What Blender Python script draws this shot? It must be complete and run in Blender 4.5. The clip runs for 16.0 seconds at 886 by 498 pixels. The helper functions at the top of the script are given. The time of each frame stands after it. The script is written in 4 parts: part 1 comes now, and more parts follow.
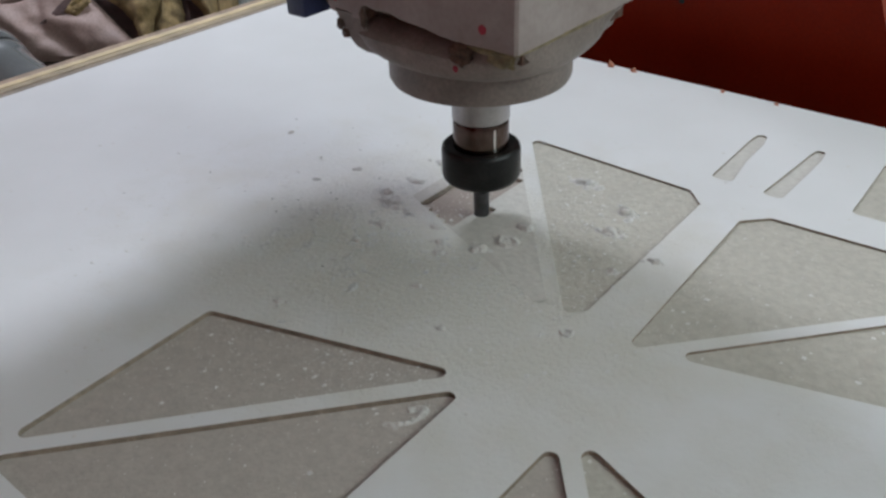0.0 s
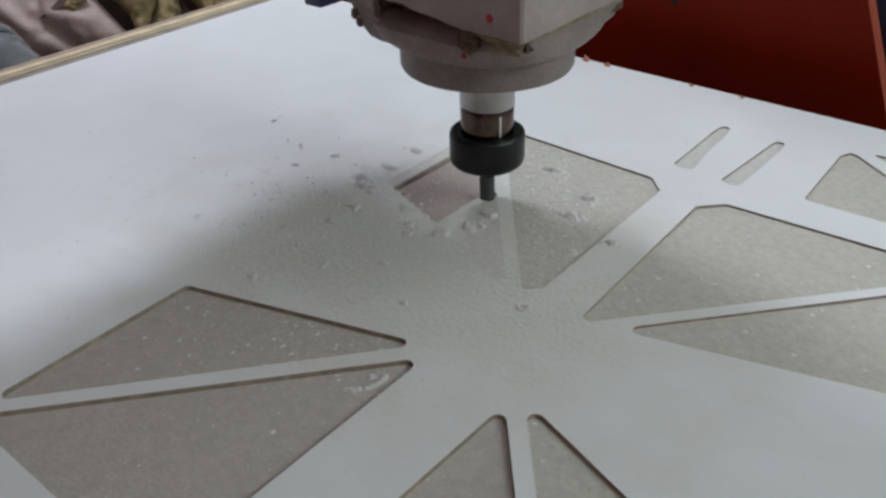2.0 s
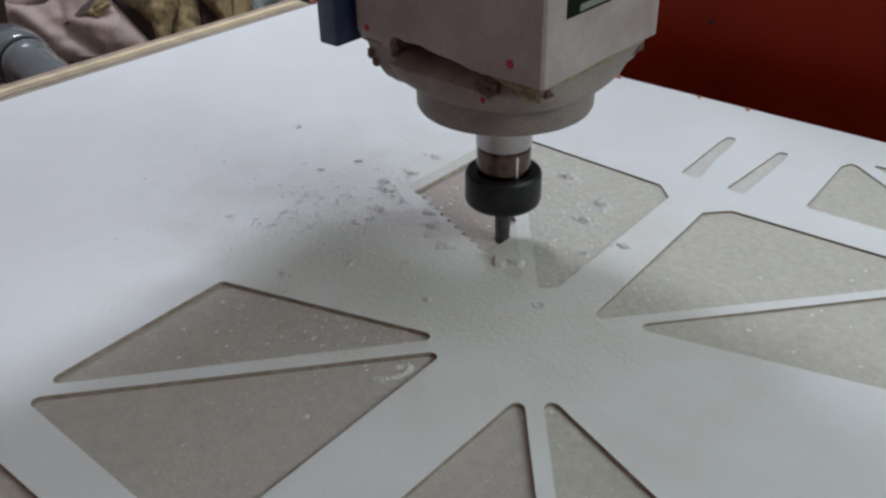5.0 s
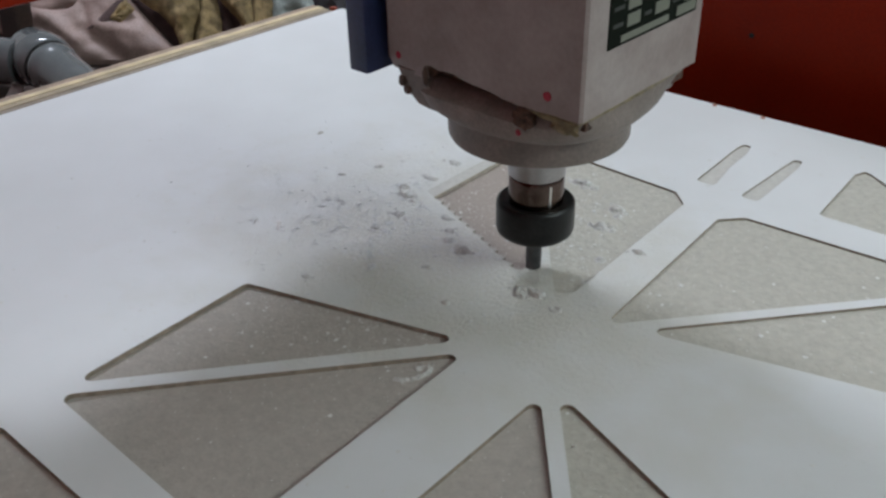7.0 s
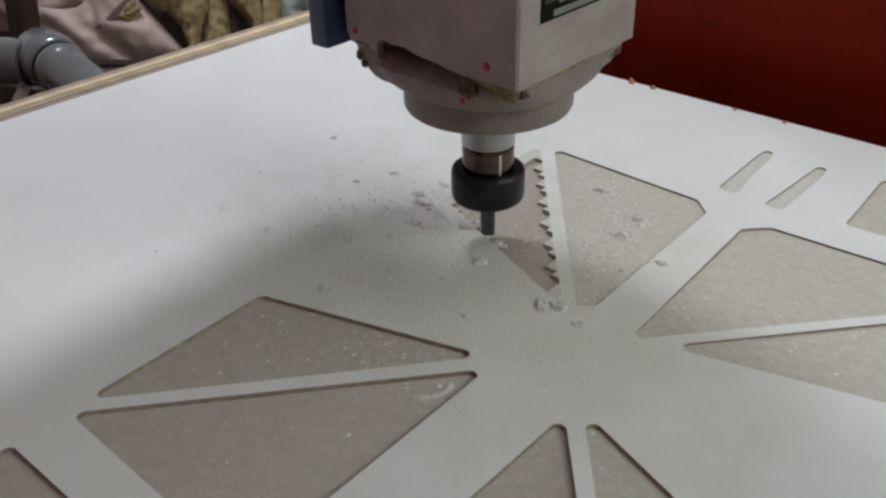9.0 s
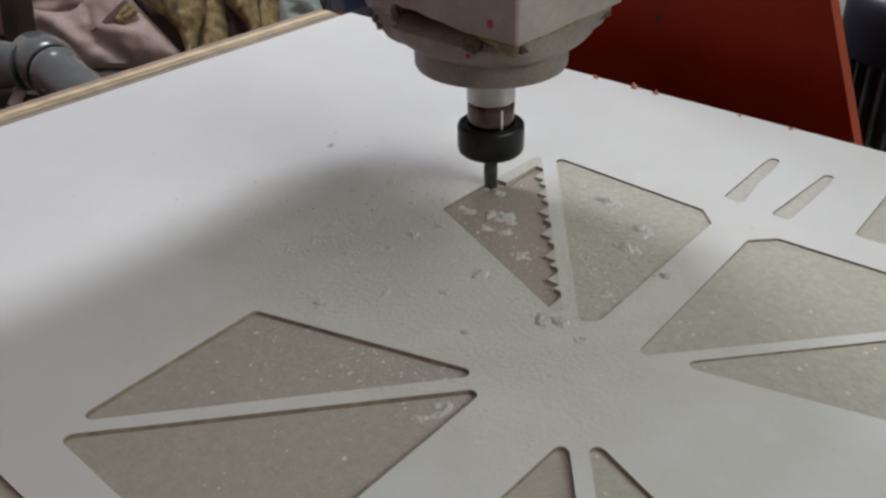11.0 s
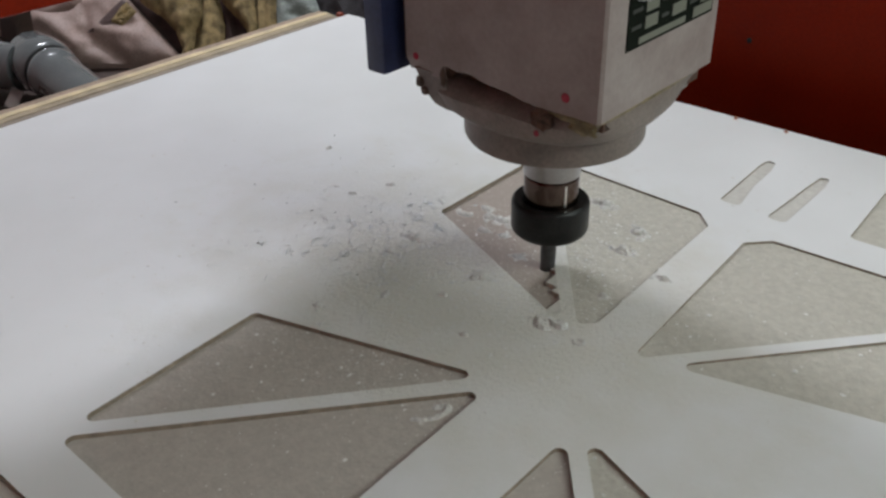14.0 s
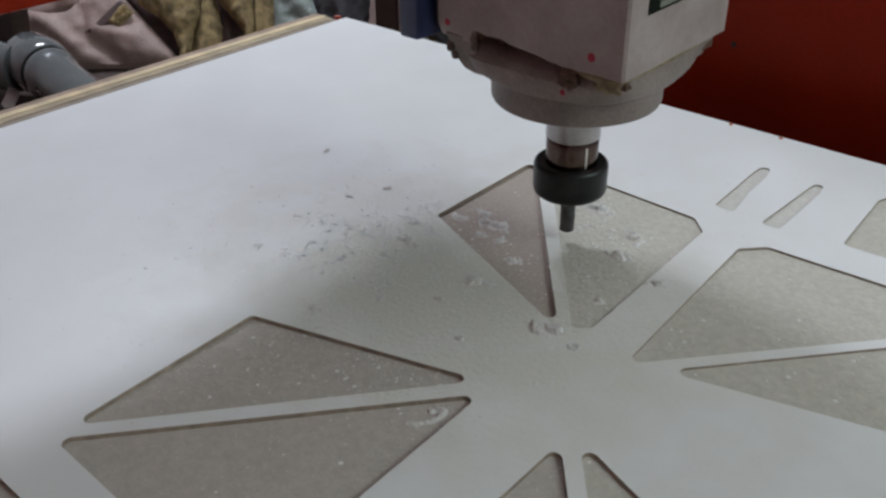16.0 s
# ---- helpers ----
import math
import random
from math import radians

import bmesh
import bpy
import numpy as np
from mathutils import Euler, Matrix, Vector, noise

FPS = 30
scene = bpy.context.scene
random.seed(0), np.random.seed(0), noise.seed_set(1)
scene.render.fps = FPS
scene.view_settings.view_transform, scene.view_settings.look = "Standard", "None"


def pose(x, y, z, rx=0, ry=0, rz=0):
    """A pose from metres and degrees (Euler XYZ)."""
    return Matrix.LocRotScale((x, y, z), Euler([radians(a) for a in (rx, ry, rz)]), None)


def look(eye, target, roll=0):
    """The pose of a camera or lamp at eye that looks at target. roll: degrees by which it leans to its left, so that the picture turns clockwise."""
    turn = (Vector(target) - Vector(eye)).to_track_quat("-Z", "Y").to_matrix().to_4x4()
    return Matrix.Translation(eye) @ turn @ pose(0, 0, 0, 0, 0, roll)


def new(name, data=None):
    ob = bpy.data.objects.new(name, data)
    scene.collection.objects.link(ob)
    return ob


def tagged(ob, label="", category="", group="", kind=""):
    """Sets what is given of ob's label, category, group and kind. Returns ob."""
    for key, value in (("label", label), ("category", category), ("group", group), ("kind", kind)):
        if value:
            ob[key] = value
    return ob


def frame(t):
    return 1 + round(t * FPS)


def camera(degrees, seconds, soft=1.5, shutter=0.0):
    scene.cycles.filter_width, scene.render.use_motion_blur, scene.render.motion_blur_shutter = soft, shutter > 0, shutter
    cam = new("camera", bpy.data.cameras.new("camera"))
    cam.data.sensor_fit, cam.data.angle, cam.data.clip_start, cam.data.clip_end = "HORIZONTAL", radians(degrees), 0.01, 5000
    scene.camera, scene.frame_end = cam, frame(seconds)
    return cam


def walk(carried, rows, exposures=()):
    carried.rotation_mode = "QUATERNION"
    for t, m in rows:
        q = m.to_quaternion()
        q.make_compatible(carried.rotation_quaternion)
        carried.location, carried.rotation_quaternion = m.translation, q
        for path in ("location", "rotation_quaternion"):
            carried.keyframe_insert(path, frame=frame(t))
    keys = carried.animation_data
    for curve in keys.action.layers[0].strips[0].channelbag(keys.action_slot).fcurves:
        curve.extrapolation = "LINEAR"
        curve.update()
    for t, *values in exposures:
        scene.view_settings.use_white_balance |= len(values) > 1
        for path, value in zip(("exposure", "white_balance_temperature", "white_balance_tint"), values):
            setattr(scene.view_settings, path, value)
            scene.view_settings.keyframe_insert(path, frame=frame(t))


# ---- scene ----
def view(x, y, z, yaw, pitch, roll):
    """A camera pose: yaw to the left from +y, pitch up and roll, in degrees."""
    a, b = radians(yaw), radians(pitch)
    ahead = Vector((-math.sin(a) * math.cos(b), math.cos(a) * math.cos(b), math.sin(b)))
    return look((x, y, z), Vector((x, y, z)) + ahead, roll)


cam = camera(52.22, 16.0, soft=2.6)
walk(cam, [
    (0.0, view(0.5403, -0.4847, 0.2043, 40.361, -31.802, -1.949)),
    (0.5, view(0.5458, -0.4872, 0.2040, 40.473, -31.684, -1.784)),
    (1.0, view(0.5520, -0.4882, 0.2043, 40.644, -31.642, -1.794)),
    (1.5, view(0.5599, -0.4880, 0.2060, 40.579, -31.766, -1.646)),
    (2.0, view(0.5656, -0.4908, 0.2066, 40.584, -31.748, -1.628)),
    (2.5, view(0.5685, -0.4932, 0.2071, 40.691, -31.765, -1.642)),
    (3.0, view(0.5692, -0.4975, 0.2078, 40.935, -31.778, -1.673)),
    (3.5, view(0.5692, -0.5008, 0.2089, 41.025, -31.892, -1.522)),
    (4.0, view(0.5709, -0.5035, 0.2103, 40.862, -31.532, -1.305)),
    (6.5, view(0.5762, -0.5192, 0.2221, 41.602, -31.073, -1.147)),
    (7.0, view(0.5773, -0.5183, 0.2218, 41.996, -31.084, -1.280)),
    (7.5, view(0.5765, -0.5169, 0.2223, 41.927, -31.248, -1.367)),
    (8.0, view(0.5775, -0.5174, 0.2226, 42.062, -31.189, -1.469)),
    (8.5, view(0.5726, -0.5166, 0.2234, 42.007, -31.358, -1.293)),
    (9.0, view(0.5650, -0.5139, 0.2231, 42.347, -31.349, -1.400)),
    (11.5, view(0.5567, -0.5034, 0.2228, 42.413, -31.404, -1.594)),
    (12.0, view(0.5558, -0.5044, 0.2228, 42.206, -31.427, -1.251)),
    (12.5, view(0.5567, -0.5047, 0.2235, 42.149, -31.358, -1.239)),
    (13.0, view(0.5565, -0.5050, 0.2239, 42.050, -31.479, -1.203)),
    (13.5, view(0.5561, -0.5061, 0.2242, 41.967, -31.330, -1.165)),
    (14.0, view(0.5576, -0.5062, 0.2253, 42.089, -31.424, -1.359)),
    (14.5, view(0.5559, -0.5089, 0.2261, 41.918, -31.327, -0.977)),
    (15.0, view(0.5581, -0.5092, 0.2274, 41.904, -31.359, -0.860)),
    (15.5, view(0.5605, -0.5087, 0.2288, 41.963, -31.294, -0.995)),
    (16.0, view(0.5580, -0.5073, 0.2273, 41.737, -31.320, -0.822)),
], exposures=[(0.0, -0.05, 6060, 9), (3.5, -0.05, 5930, 9), (7.5, -0.05, 5980, 8), (9.0, -0.05, 6350, 10), (12.5, 0.0, 6450, 10), (14.5, -0.09, 6250, 9), (16.0, -0.12, 6030, 9)])

# ---- the tool's way: seconds, x, y, lift ----
TOOL = [
    (0.0, .3215, -.1992, 0), (0.2, .3215, -.2070, 0), (0.41, .3217, -.2145, 0), (0.5, .3238, -.2148, 0), (0.63, .3278, -.2155, 0), (0.72, .3282, -.2150, 0),
    (1.0, .3281, -.2046, 0), (1.5, .3281, -.1848, 0), (1.62, .3284, -.1804, 0), (1.8, .3345, -.1806, 0), (2.0, .3350, -.1882, 0), (2.5, .3352, -.2080, 0),
    (2.82, .3353, -.2200, 0), (3.0, .3417, -.2209, 0), (3.1, .3424, -.2200, 0), (3.5, .3425, -.2054, 0), (3.71, .3427, -.1975, 0), (3.86, .3460, -.1978, 0),
    (4.0, .3473, -.2022, 0), (4.2, .3486, -.2072, 0), (4.62, .3486, -.2245, 0), (4.78, .3550, -.2262, 0), (5.15, .3552, -.2120, 0),
    (5.34, .3615, -.2155, 0), (5.72, .3617, -.2288, 0), (5.92, .3678, -.2305, 0), (6.3, .3704, -.2297, 0), (6.5, .3703, -.2287, .0027), (6.6, .3703, -.2285, .0022), (6.75, .3712, -.2288, .0006),
    (7.0, .3729, -.2296, 0), (7.5, .3762, -.2338, 0), (7.65, .3762, -.2340, 0), (8.0, .3643, -.2309, 0), (8.5, .3443, -.2237, 0),
    (9.0, .3240, -.2167, 0), (9.2, .3158, -.2138, 0), (9.88, .2874, -.2040, 0), (9.98, .2862, -.2024, 0), (11.5, .2858, -.1431, 0), (11.9, .2858, -.1297, 0),
    (12.0, .2870, -.1305, 0), (12.5, .3043, -.1511, 0), (13.0, .3217, -.1712, 0), (13.5, .3394, -.1920, 0), (14.0, .3568, -.2119, 0),
    (14.5, .3746, -.2327, 0), (14.62, .3765, -.2336, 0), (14.8, .3765, -.2336, .003), (15.0, .3765, -.2336, .0075), (15.5, .3623, -.2073, .0075), (16.0, .3489, -.1820, .0075)]
DEPTH = 0.0020
DEPTHS = {"a": .0022, "b": .0022, "c": .0020, "d": .0018, "lower": .0025, "f": .0012, "g": .0012, "e": .0010, "k": .0010, "h": .0012, "slot": .0009, "slot_2": .0009}


def tool_at(t):
    for (t0, *a), (t1, *b) in zip(TOOL, TOOL[1:]):
        if t <= t1:
            u = (t - t0) / (t1 - t0)
            return [p + (q - p) * u for p, q in zip(a, b)]
    return list(TOOL[-1][1:])


# ---- light ----
world = bpy.data.worlds.new("world")
scene.world = world
world.use_nodes = True
wn = world.node_tree
sky = wn.nodes.new("ShaderNodeTexSky")
sky.sky_type, sky.sun_disc, sky.sun_elevation, sky.sun_rotation = "NISHITA", False, radians(35), radians(90)
wn.links.new(sky.outputs[0], wn.nodes["Background"].inputs[0])
wn.nodes["Background"].inputs[1].default_value = 0.1


def area_lamp(name, eye, target, sx, sy, power, color, turn=0):
    data = bpy.data.lights.new(name, "AREA")
    data.shape, data.size, data.size_y, data.energy, data.color = "RECTANGLE", sx, sy, power, color
    ob = new(name, data)
    ob.matrix_world = look(eye, target, turn)
    return ob


area_lamp("window_daylight", (1.54, 0.10, 0.84), (0.0, 0.10, 0.84), 1.10, 0.52, 9.1, (0.88, 1.0, 0.90))
area_lamp("panel_light", (-0.68, 0.245, 1.17), (-0.50, 0.10, 0.0), 0.50, 0.15, 12.8, (0.925, 0.935, 1.0))


# ---- materials ----
def mat(name, base, rough=0.5, metal=0.0, var=0.15, scale=60, bump=0.15, fine=None, tint=None, coat=0.0, dist=0.0006, spec=0.5):
    m = bpy.data.materials.new(name)
    m.use_nodes = True
    nt = m.node_tree
    L, b = nt.links.new, nt.nodes["Principled BSDF"]
    tc = nt.nodes.new("ShaderNodeTexCoord")
    n1 = nt.nodes.new("ShaderNodeTexNoise")
    n1.inputs["Scale"].default_value, n1.inputs["Detail"].default_value = scale, 6
    n2 = nt.nodes.new("ShaderNodeTexNoise")
    n2.inputs["Scale"].default_value, n2.inputs["Detail"].default_value = fine or scale * 12, 3
    for n in (n1, n2):
        L(tc.outputs["Object"], n.inputs["Vector"])
    ramp = nt.nodes.new("ShaderNodeValToRGB")
    lo = tint or [c * (1 - var * 1.6) for c in base]
    hi = [min(1, c * (1 + var)) for c in base]
    ramp.color_ramp.elements[0].color, ramp.color_ramp.elements[1].color = (*lo, 1), (*hi, 1)
    ramp.color_ramp.elements[0].position, ramp.color_ramp.elements[1].position = 0.3, 0.7
    L(n1.outputs["Fac"], ramp.inputs["Fac"])
    mix = nt.nodes.new("ShaderNodeMixRGB")
    mix.blend_type, mix.inputs[0].default_value = "OVERLAY", min(1, var * 2)
    L(ramp.outputs[0], mix.inputs[1])
    L(n2.outputs["Fac"], mix.inputs[2])
    L(mix.outputs[0], b.inputs["Base Color"])
    rr = nt.nodes.new("ShaderNodeMapRange")
    rr.inputs["To Min"].default_value, rr.inputs["To Max"].default_value = max(0.03, rough - 0.1), min(1, rough + 0.12)
    L(n1.outputs["Fac"], rr.inputs["Value"])
    L(rr.outputs[0], b.inputs["Roughness"])
    b.inputs["Metallic"].default_value = metal
    b.inputs["Coat Weight"].default_value = coat
    b.inputs["Specular IOR Level"].default_value = spec
    if bump:
        bp = nt.nodes.new("ShaderNodeBump")
        bp.inputs["Strength"].default_value, bp.inputs["Distance"].default_value = bump, dist
        L(n2.outputs["Fac"], bp.inputs["Height"])
        L(bp.outputs[0], b.inputs["Normal"])
    return m


M_BOARD = mat("white_laminate", (0.835, 0.835, 0.835), 0.45, var=0.012, scale=22, bump=0.10, fine=1600, tint=(0.808, 0.807, 0.800), dist=0.0003)
def dust_film(m, cx, cy, rx, ry, color):
    """Dust lying round the cutter's field: a patch with a ragged rim."""
    nt = m.node_tree
    L, b = nt.links.new, nt.nodes["Principled BSDF"]
    was = b.inputs["Base Color"].links[0].from_socket
    tc = nt.nodes.new("ShaderNodeTexCoord")
    mp = nt.nodes.new("ShaderNodeMapping")
    mp.inputs["Location"].default_value = (-cx / rx, -cy / ry, 0)
    mp.inputs["Scale"].default_value = (1 / rx, 1 / ry, 0)
    ln = nt.nodes.new("ShaderNodeVectorMath")
    ln.operation = "LENGTH"
    nz = nt.nodes.new("ShaderNodeTexNoise")
    nz.inputs["Scale"].default_value, nz.inputs["Detail"].default_value = 38, 8
    add = nt.nodes.new("ShaderNodeMath")
    add.operation = "MULTIPLY_ADD"
    add.inputs[1].default_value = 1.5
    rg = nt.nodes.new("ShaderNodeMapRange")
    rg.inputs["From Min"].default_value, rg.inputs["From Max"].default_value = 2.05, 1.10
    mx = nt.nodes.new("ShaderNodeMixRGB")
    mx.inputs[2].default_value = (*color, 1)
    L(tc.outputs["Object"], mp.inputs["Vector"])
    L(tc.outputs["Object"], nz.inputs["Vector"])
    L(mp.outputs[0], ln.inputs[0])
    L(nz.outputs["Fac"], add.inputs[0])
    L(ln.outputs["Value"], add.inputs[2])
    L(add.outputs[0], rg.inputs["Value"])
    L(rg.outputs[0], mx.inputs[0])
    L(was, mx.inputs[1])
    L(mx.outputs[0], b.inputs["Base Color"])
    grit = nt.nodes.new("ShaderNodeTexNoise")
    grit.inputs["Scale"].default_value, grit.inputs["Detail"].default_value, grit.inputs["Roughness"].default_value = 420, 4, 0.65
    L(tc.outputs["Object"], grit.inputs["Vector"])
    hm = nt.nodes.new("ShaderNodeMath")
    hm.operation = "MULTIPLY"
    L(grit.outputs["Fac"], hm.inputs[0])
    L(rg.outputs[0], hm.inputs[1])
    bp = nt.nodes.new("ShaderNodeBump")
    bp.inputs["Strength"].default_value, bp.inputs["Distance"].default_value = 0.7, 0.0013
    L(hm.outputs[0], bp.inputs["Height"])
    L(b.inputs["Normal"].links[0].from_socket, bp.inputs["Normal"])
    L(bp.outputs[0], b.inputs["Normal"])


dust_film(M_BOARD, .345, -.245, .140, .110, (0.745, 0.725, 0.66))
M_FLOOR = mat("dusty_fibreboard", (0.575, 0.545, 0.475), 0.9, var=0.06, scale=260, bump=0.7, fine=430, dist=0.0011)
M_MILLED = mat("brown_milled_fibreboard", (0.515, 0.468, 0.418), 0.9, var=0.06, scale=260, bump=0.5, fine=600, dist=0.0008)
M_FRESH = mat("freshly_milled_fibreboard", (0.45, 0.385, 0.335), 0.9, var=0.06, scale=900, bump=0.5, fine=700, dist=0.0006)
M_CUT = mat("cut_fibreboard_edge", (0.35, 0.285, 0.225), 0.9, var=0.2, scale=200, bump=0.8, fine=1500)
M_CHIPEDGE = mat("fuzzy_stock_edge", (0.53, 0.47, 0.40), 0.9, var=0.15, scale=250, bump=0.7, fine=1500)
M_STOCK = mat("dust_covered_laminate", (0.65, 0.625, 0.575), 0.85, var=0.05, scale=260, bump=0.6, fine=300, dist=0.001)
M_CHIP = mat("pale_wood_fluff", (0.70, 0.68, 0.645), 0.95, var=0.05, scale=300, bump=0.7, fine=1100, spec=0.1, dist=0.0003)
M_DUST = mat("pale_wood_dust", (0.82, 0.805, 0.775), 0.95, var=0.05, scale=300, bump=0.3, spec=0.1, dist=0.0003)
for m, weight in ((M_DUST, 0.85), (M_CHIP, 0.4)):
    b = m.node_tree.nodes["Principled BSDF"]
    b.inputs["Subsurface Weight"].default_value, b.inputs["Subsurface Scale"].default_value = weight, 0.001
    b.inputs["Subsurface Radius"].default_value = (1.0, 0.9, 0.8)
M_SPECK = mat("dark_crumb", (0.12, 0.10, 0.09), 0.9, var=0.3, scale=300)
M_PAINT = mat("stained_grey_machine_paint", (0.350, 0.300, 0.282), 0.46, var=0.08, scale=42, bump=0.06, fine=420, tint=(0.262, 0.208, 0.193), spec=0.3)
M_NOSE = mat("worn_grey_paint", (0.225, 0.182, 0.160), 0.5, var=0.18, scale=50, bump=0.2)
M_GRIME_SHADE = mat("grimy_shaded_paint", (0.115, 0.075, 0.058), 0.6, var=0.35, scale=180, bump=0.4, tint=(0.05, 0.030, 0.021))
M_RUST_SHADE = mat("rust_and_hollow_shade", (0.115, 0.060, 0.040), 0.75, 0.1, var=0.5, scale=350, bump=0.8)
M_BRACKET = mat("rust_stained_black_steel", (0.022, 0.023, 0.036), 0.6, 0.2, var=0.3, scale=70, bump=0.4, tint=(0.060, 0.030, 0.018))
M_NUT = mat("black_oxide_steel", (0.022, 0.022, 0.022), 0.38, 0.6, var=0.3, scale=80, bump=0.05)
M_STEEL = mat("bright_steel", (0.42, 0.40, 0.395), 0.30, 1.0, var=0.08, scale=60, bump=0.03)
M_BRIGHT = mat("glint_steel", (0.85, 0.84, 0.82), 0.25, 1.0, var=0.05, scale=60, bump=0)
M_DARKST = mat("dark_bronze_steel", (0.115, 0.082, 0.068), 0.16, 1.0, var=0.15, scale=60, bump=0.03)
M_BIT = mat("cutter_steel", (0.10, 0.10, 0.105), 0.4, 0.8, var=0.2, scale=300, bump=0.1)
M_BLUE = mat("dark_blue_anodised", (0.022, 0.030, 0.088), 0.4, 0.1, var=0.2, scale=60, bump=0.08)
M_RED = mat("red_machine_paint", (0.235, 0.0150, 0.0030), 0.36, var=0.12, scale=9, bump=0.1, fine=500, spec=0.09)
# red light bounced off the side plate is put into this colour
M_FLUFF = mat("red_bounce_fluff", (0.62, 0.27, 0.17), 0.95, var=0.15, scale=300, bump=0.4)
M_ORANGE = mat("lit_edge_and_peg_orange", (0.30, 0.036, 0.004), 0.4, var=0.1, scale=30, bump=0.05)
M_MARK = mat("red_marker", (0.34, 0.02, 0.045), 0.5, var=0.1, scale=200, bump=0)
M_BLACK = mat("black_print", (0.010, 0.012, 0.009), 0.7, var=0.2, scale=100, bump=0, spec=0.04)
M_GREYPRINT = mat("faded_grey_print", (0.055, 0.057, 0.050), 0.6, var=0.1, scale=100, bump=0, spec=0.2)
M_WHITE = mat("pale_print", (0.175, 0.178, 0.140), 0.5, var=0.08, scale=100, bump=0)
M_PLY1 = mat("plywood_veneer_brown", (0.44, 0.32, 0.235), 0.75, var=0.2, scale=60, bump=0.3)
M_PLY3 = mat("plywood_veneer_tan", (0.46, 0.37, 0.25), 0.75, var=0.15, scale=60, bump=0.3)
M_PLY4 = mat("plywood_veneer_dull", (0.33, 0.27, 0.21), 0.75, var=0.15, scale=60, bump=0.3)
M_GLUE = mat("yellowed_glue", (0.21, 0.165, 0.085), 0.5, var=0.3, scale=200, bump=0.3)
M_PLY2 = mat("plywood_veneer_pale", (0.78, 0.64, 0.40), 0.75, var=0.15, scale=60, bump=0.3)
M_PIPE = mat("grey_plastic_pipe", (0.135, 0.145, 0.150), 0.20, var=0.08, scale=30, bump=0.02, coat=1.0)
M_RUBBER = mat("black_rubber", (0.02, 0.02, 0.02), 0.7, var=0.2, scale=80)
M_LEATHER = mat("pinkish_brown_leather", (0.33, 0.235, 0.208), 0.6, var=0.2, scale=14, bump=0.2, fine=400)
M_SACK = mat("fuzzy_olive_sacking", (0.36, 0.26, 0.125), 0.95, var=0.35, scale=90, bump=1.0, fine=700, dist=0.003)
M_BROWN = mat("dark_leather_and_gap_brown", (0.075, 0.042, 0.038), 0.6, var=0.3, scale=60, bump=0.4, tint=(0.045, 0.026, 0.024))
M_FIN = mat("dark_cast_aluminium", (0.10, 0.105, 0.115), 0.45, 0.4, var=0.25, scale=60, bump=0.2)
M_HOSE = mat("olive_hose", (0.11, 0.092, 0.042), 0.5, var=0.25, scale=60, bump=0.2)
M_GREYCL = mat("grey_green_cloth", (0.30, 0.33, 0.31), 0.95, var=0.3, scale=60, bump=0.9, fine=500, dist=0.002)
M_DARKCL = mat("dark_cloth", (0.05, 0.045, 0.05), 0.9, var=0.4, scale=40, bump=0.5)
M_BENCH = mat("dark_brown_bench_top", (0.060, 0.036, 0.028), 0.6, var=0.25, scale=20, bump=0.3)
M_NAVY = mat("navy_plastic", (0.012, 0.014, 0.03), 0.4, var=0.2, scale=40, bump=0.05)
M_WALL = mat("pale_plaster", (0.82, 0.81, 0.79), 0.9, var=0.05, scale=6, bump=0.3, fine=90)
M_BOUNCE = mat("pink_bounce_plaster", (0.80, 0.53, 0.53), 0.9, var=0.08, scale=6, bump=0.3, fine=90)
M_CONC = mat("concrete_floor", (0.40, 0.385, 0.36), 0.85, var=0.12, scale=5, bump=0.3, fine=80)
M_FRAME = mat("aluminium_frame", (0.5, 0.5, 0.5), 0.35, 0.9, var=0.06, scale=30, bump=0.05)
M_GLOW = bpy.data.materials.new("tube_glow")
M_GLOW.use_nodes = True
M_GLOW.node_tree.nodes["Principled BSDF"].inputs["Emission Strength"].default_value = 4.0
M_GLOW.node_tree.nodes["Principled BSDF"].inputs["Emission Color"].default_value = (0.95, 0.97, 1, 1)


# glow of the added fill panel
M_FILL = M_GLOW.copy()
M_FILL.name = "fill_panel_glow"
M_FILL.node_tree.nodes["Principled BSDF"].inputs["Emission Strength"].default_value = 1.6


# ---- mesh helpers ----
def mesh_of(bm, name, materials, smooth=False):
    me = bpy.data.meshes.new(name)
    bmesh.ops.recalc_face_normals(bm, faces=bm.faces)
    bm.to_mesh(me)
    bm.free()
    for m in materials if isinstance(materials, (list, tuple)) else [materials]:
        me.materials.append(m)
    if smooth:
        me.polygons.foreach_set("use_smooth", [True] * len(me.polygons))
        me.set_sharp_from_angle(angle=radians(38))
    return me


def part(name, bm, material, parent=None, label="", smooth=False):
    ob = new(name, mesh_of(bm, name, material, smooth))
    if parent:
        ob.parent = parent
    return tagged(ob, label)


def thing(name, label, category, at=None, group="", kind=""):
    ob = new(name)
    ob.empty_display_size = 0.02
    if at is not None:
        ob.matrix_basis = at
    return tagged(ob, label, category, group, kind)


def box(x0, x1, y0, y1, z0, z1, bevel=0.0, seg=2, bm=None):
    own = bmesh.new()
    bmesh.ops.create_cube(own, size=1, matrix=Matrix.Translation(((x0 + x1) / 2, (y0 + y1) / 2, (z0 + z1) / 2)) @ Matrix.Diagonal((x1 - x0, y1 - y0, z1 - z0, 1)))
    if bevel:
        bmesh.ops.bevel(own, geom=own.edges[:], offset=bevel, segments=seg, affect="EDGES", profile=0.5)
    return own


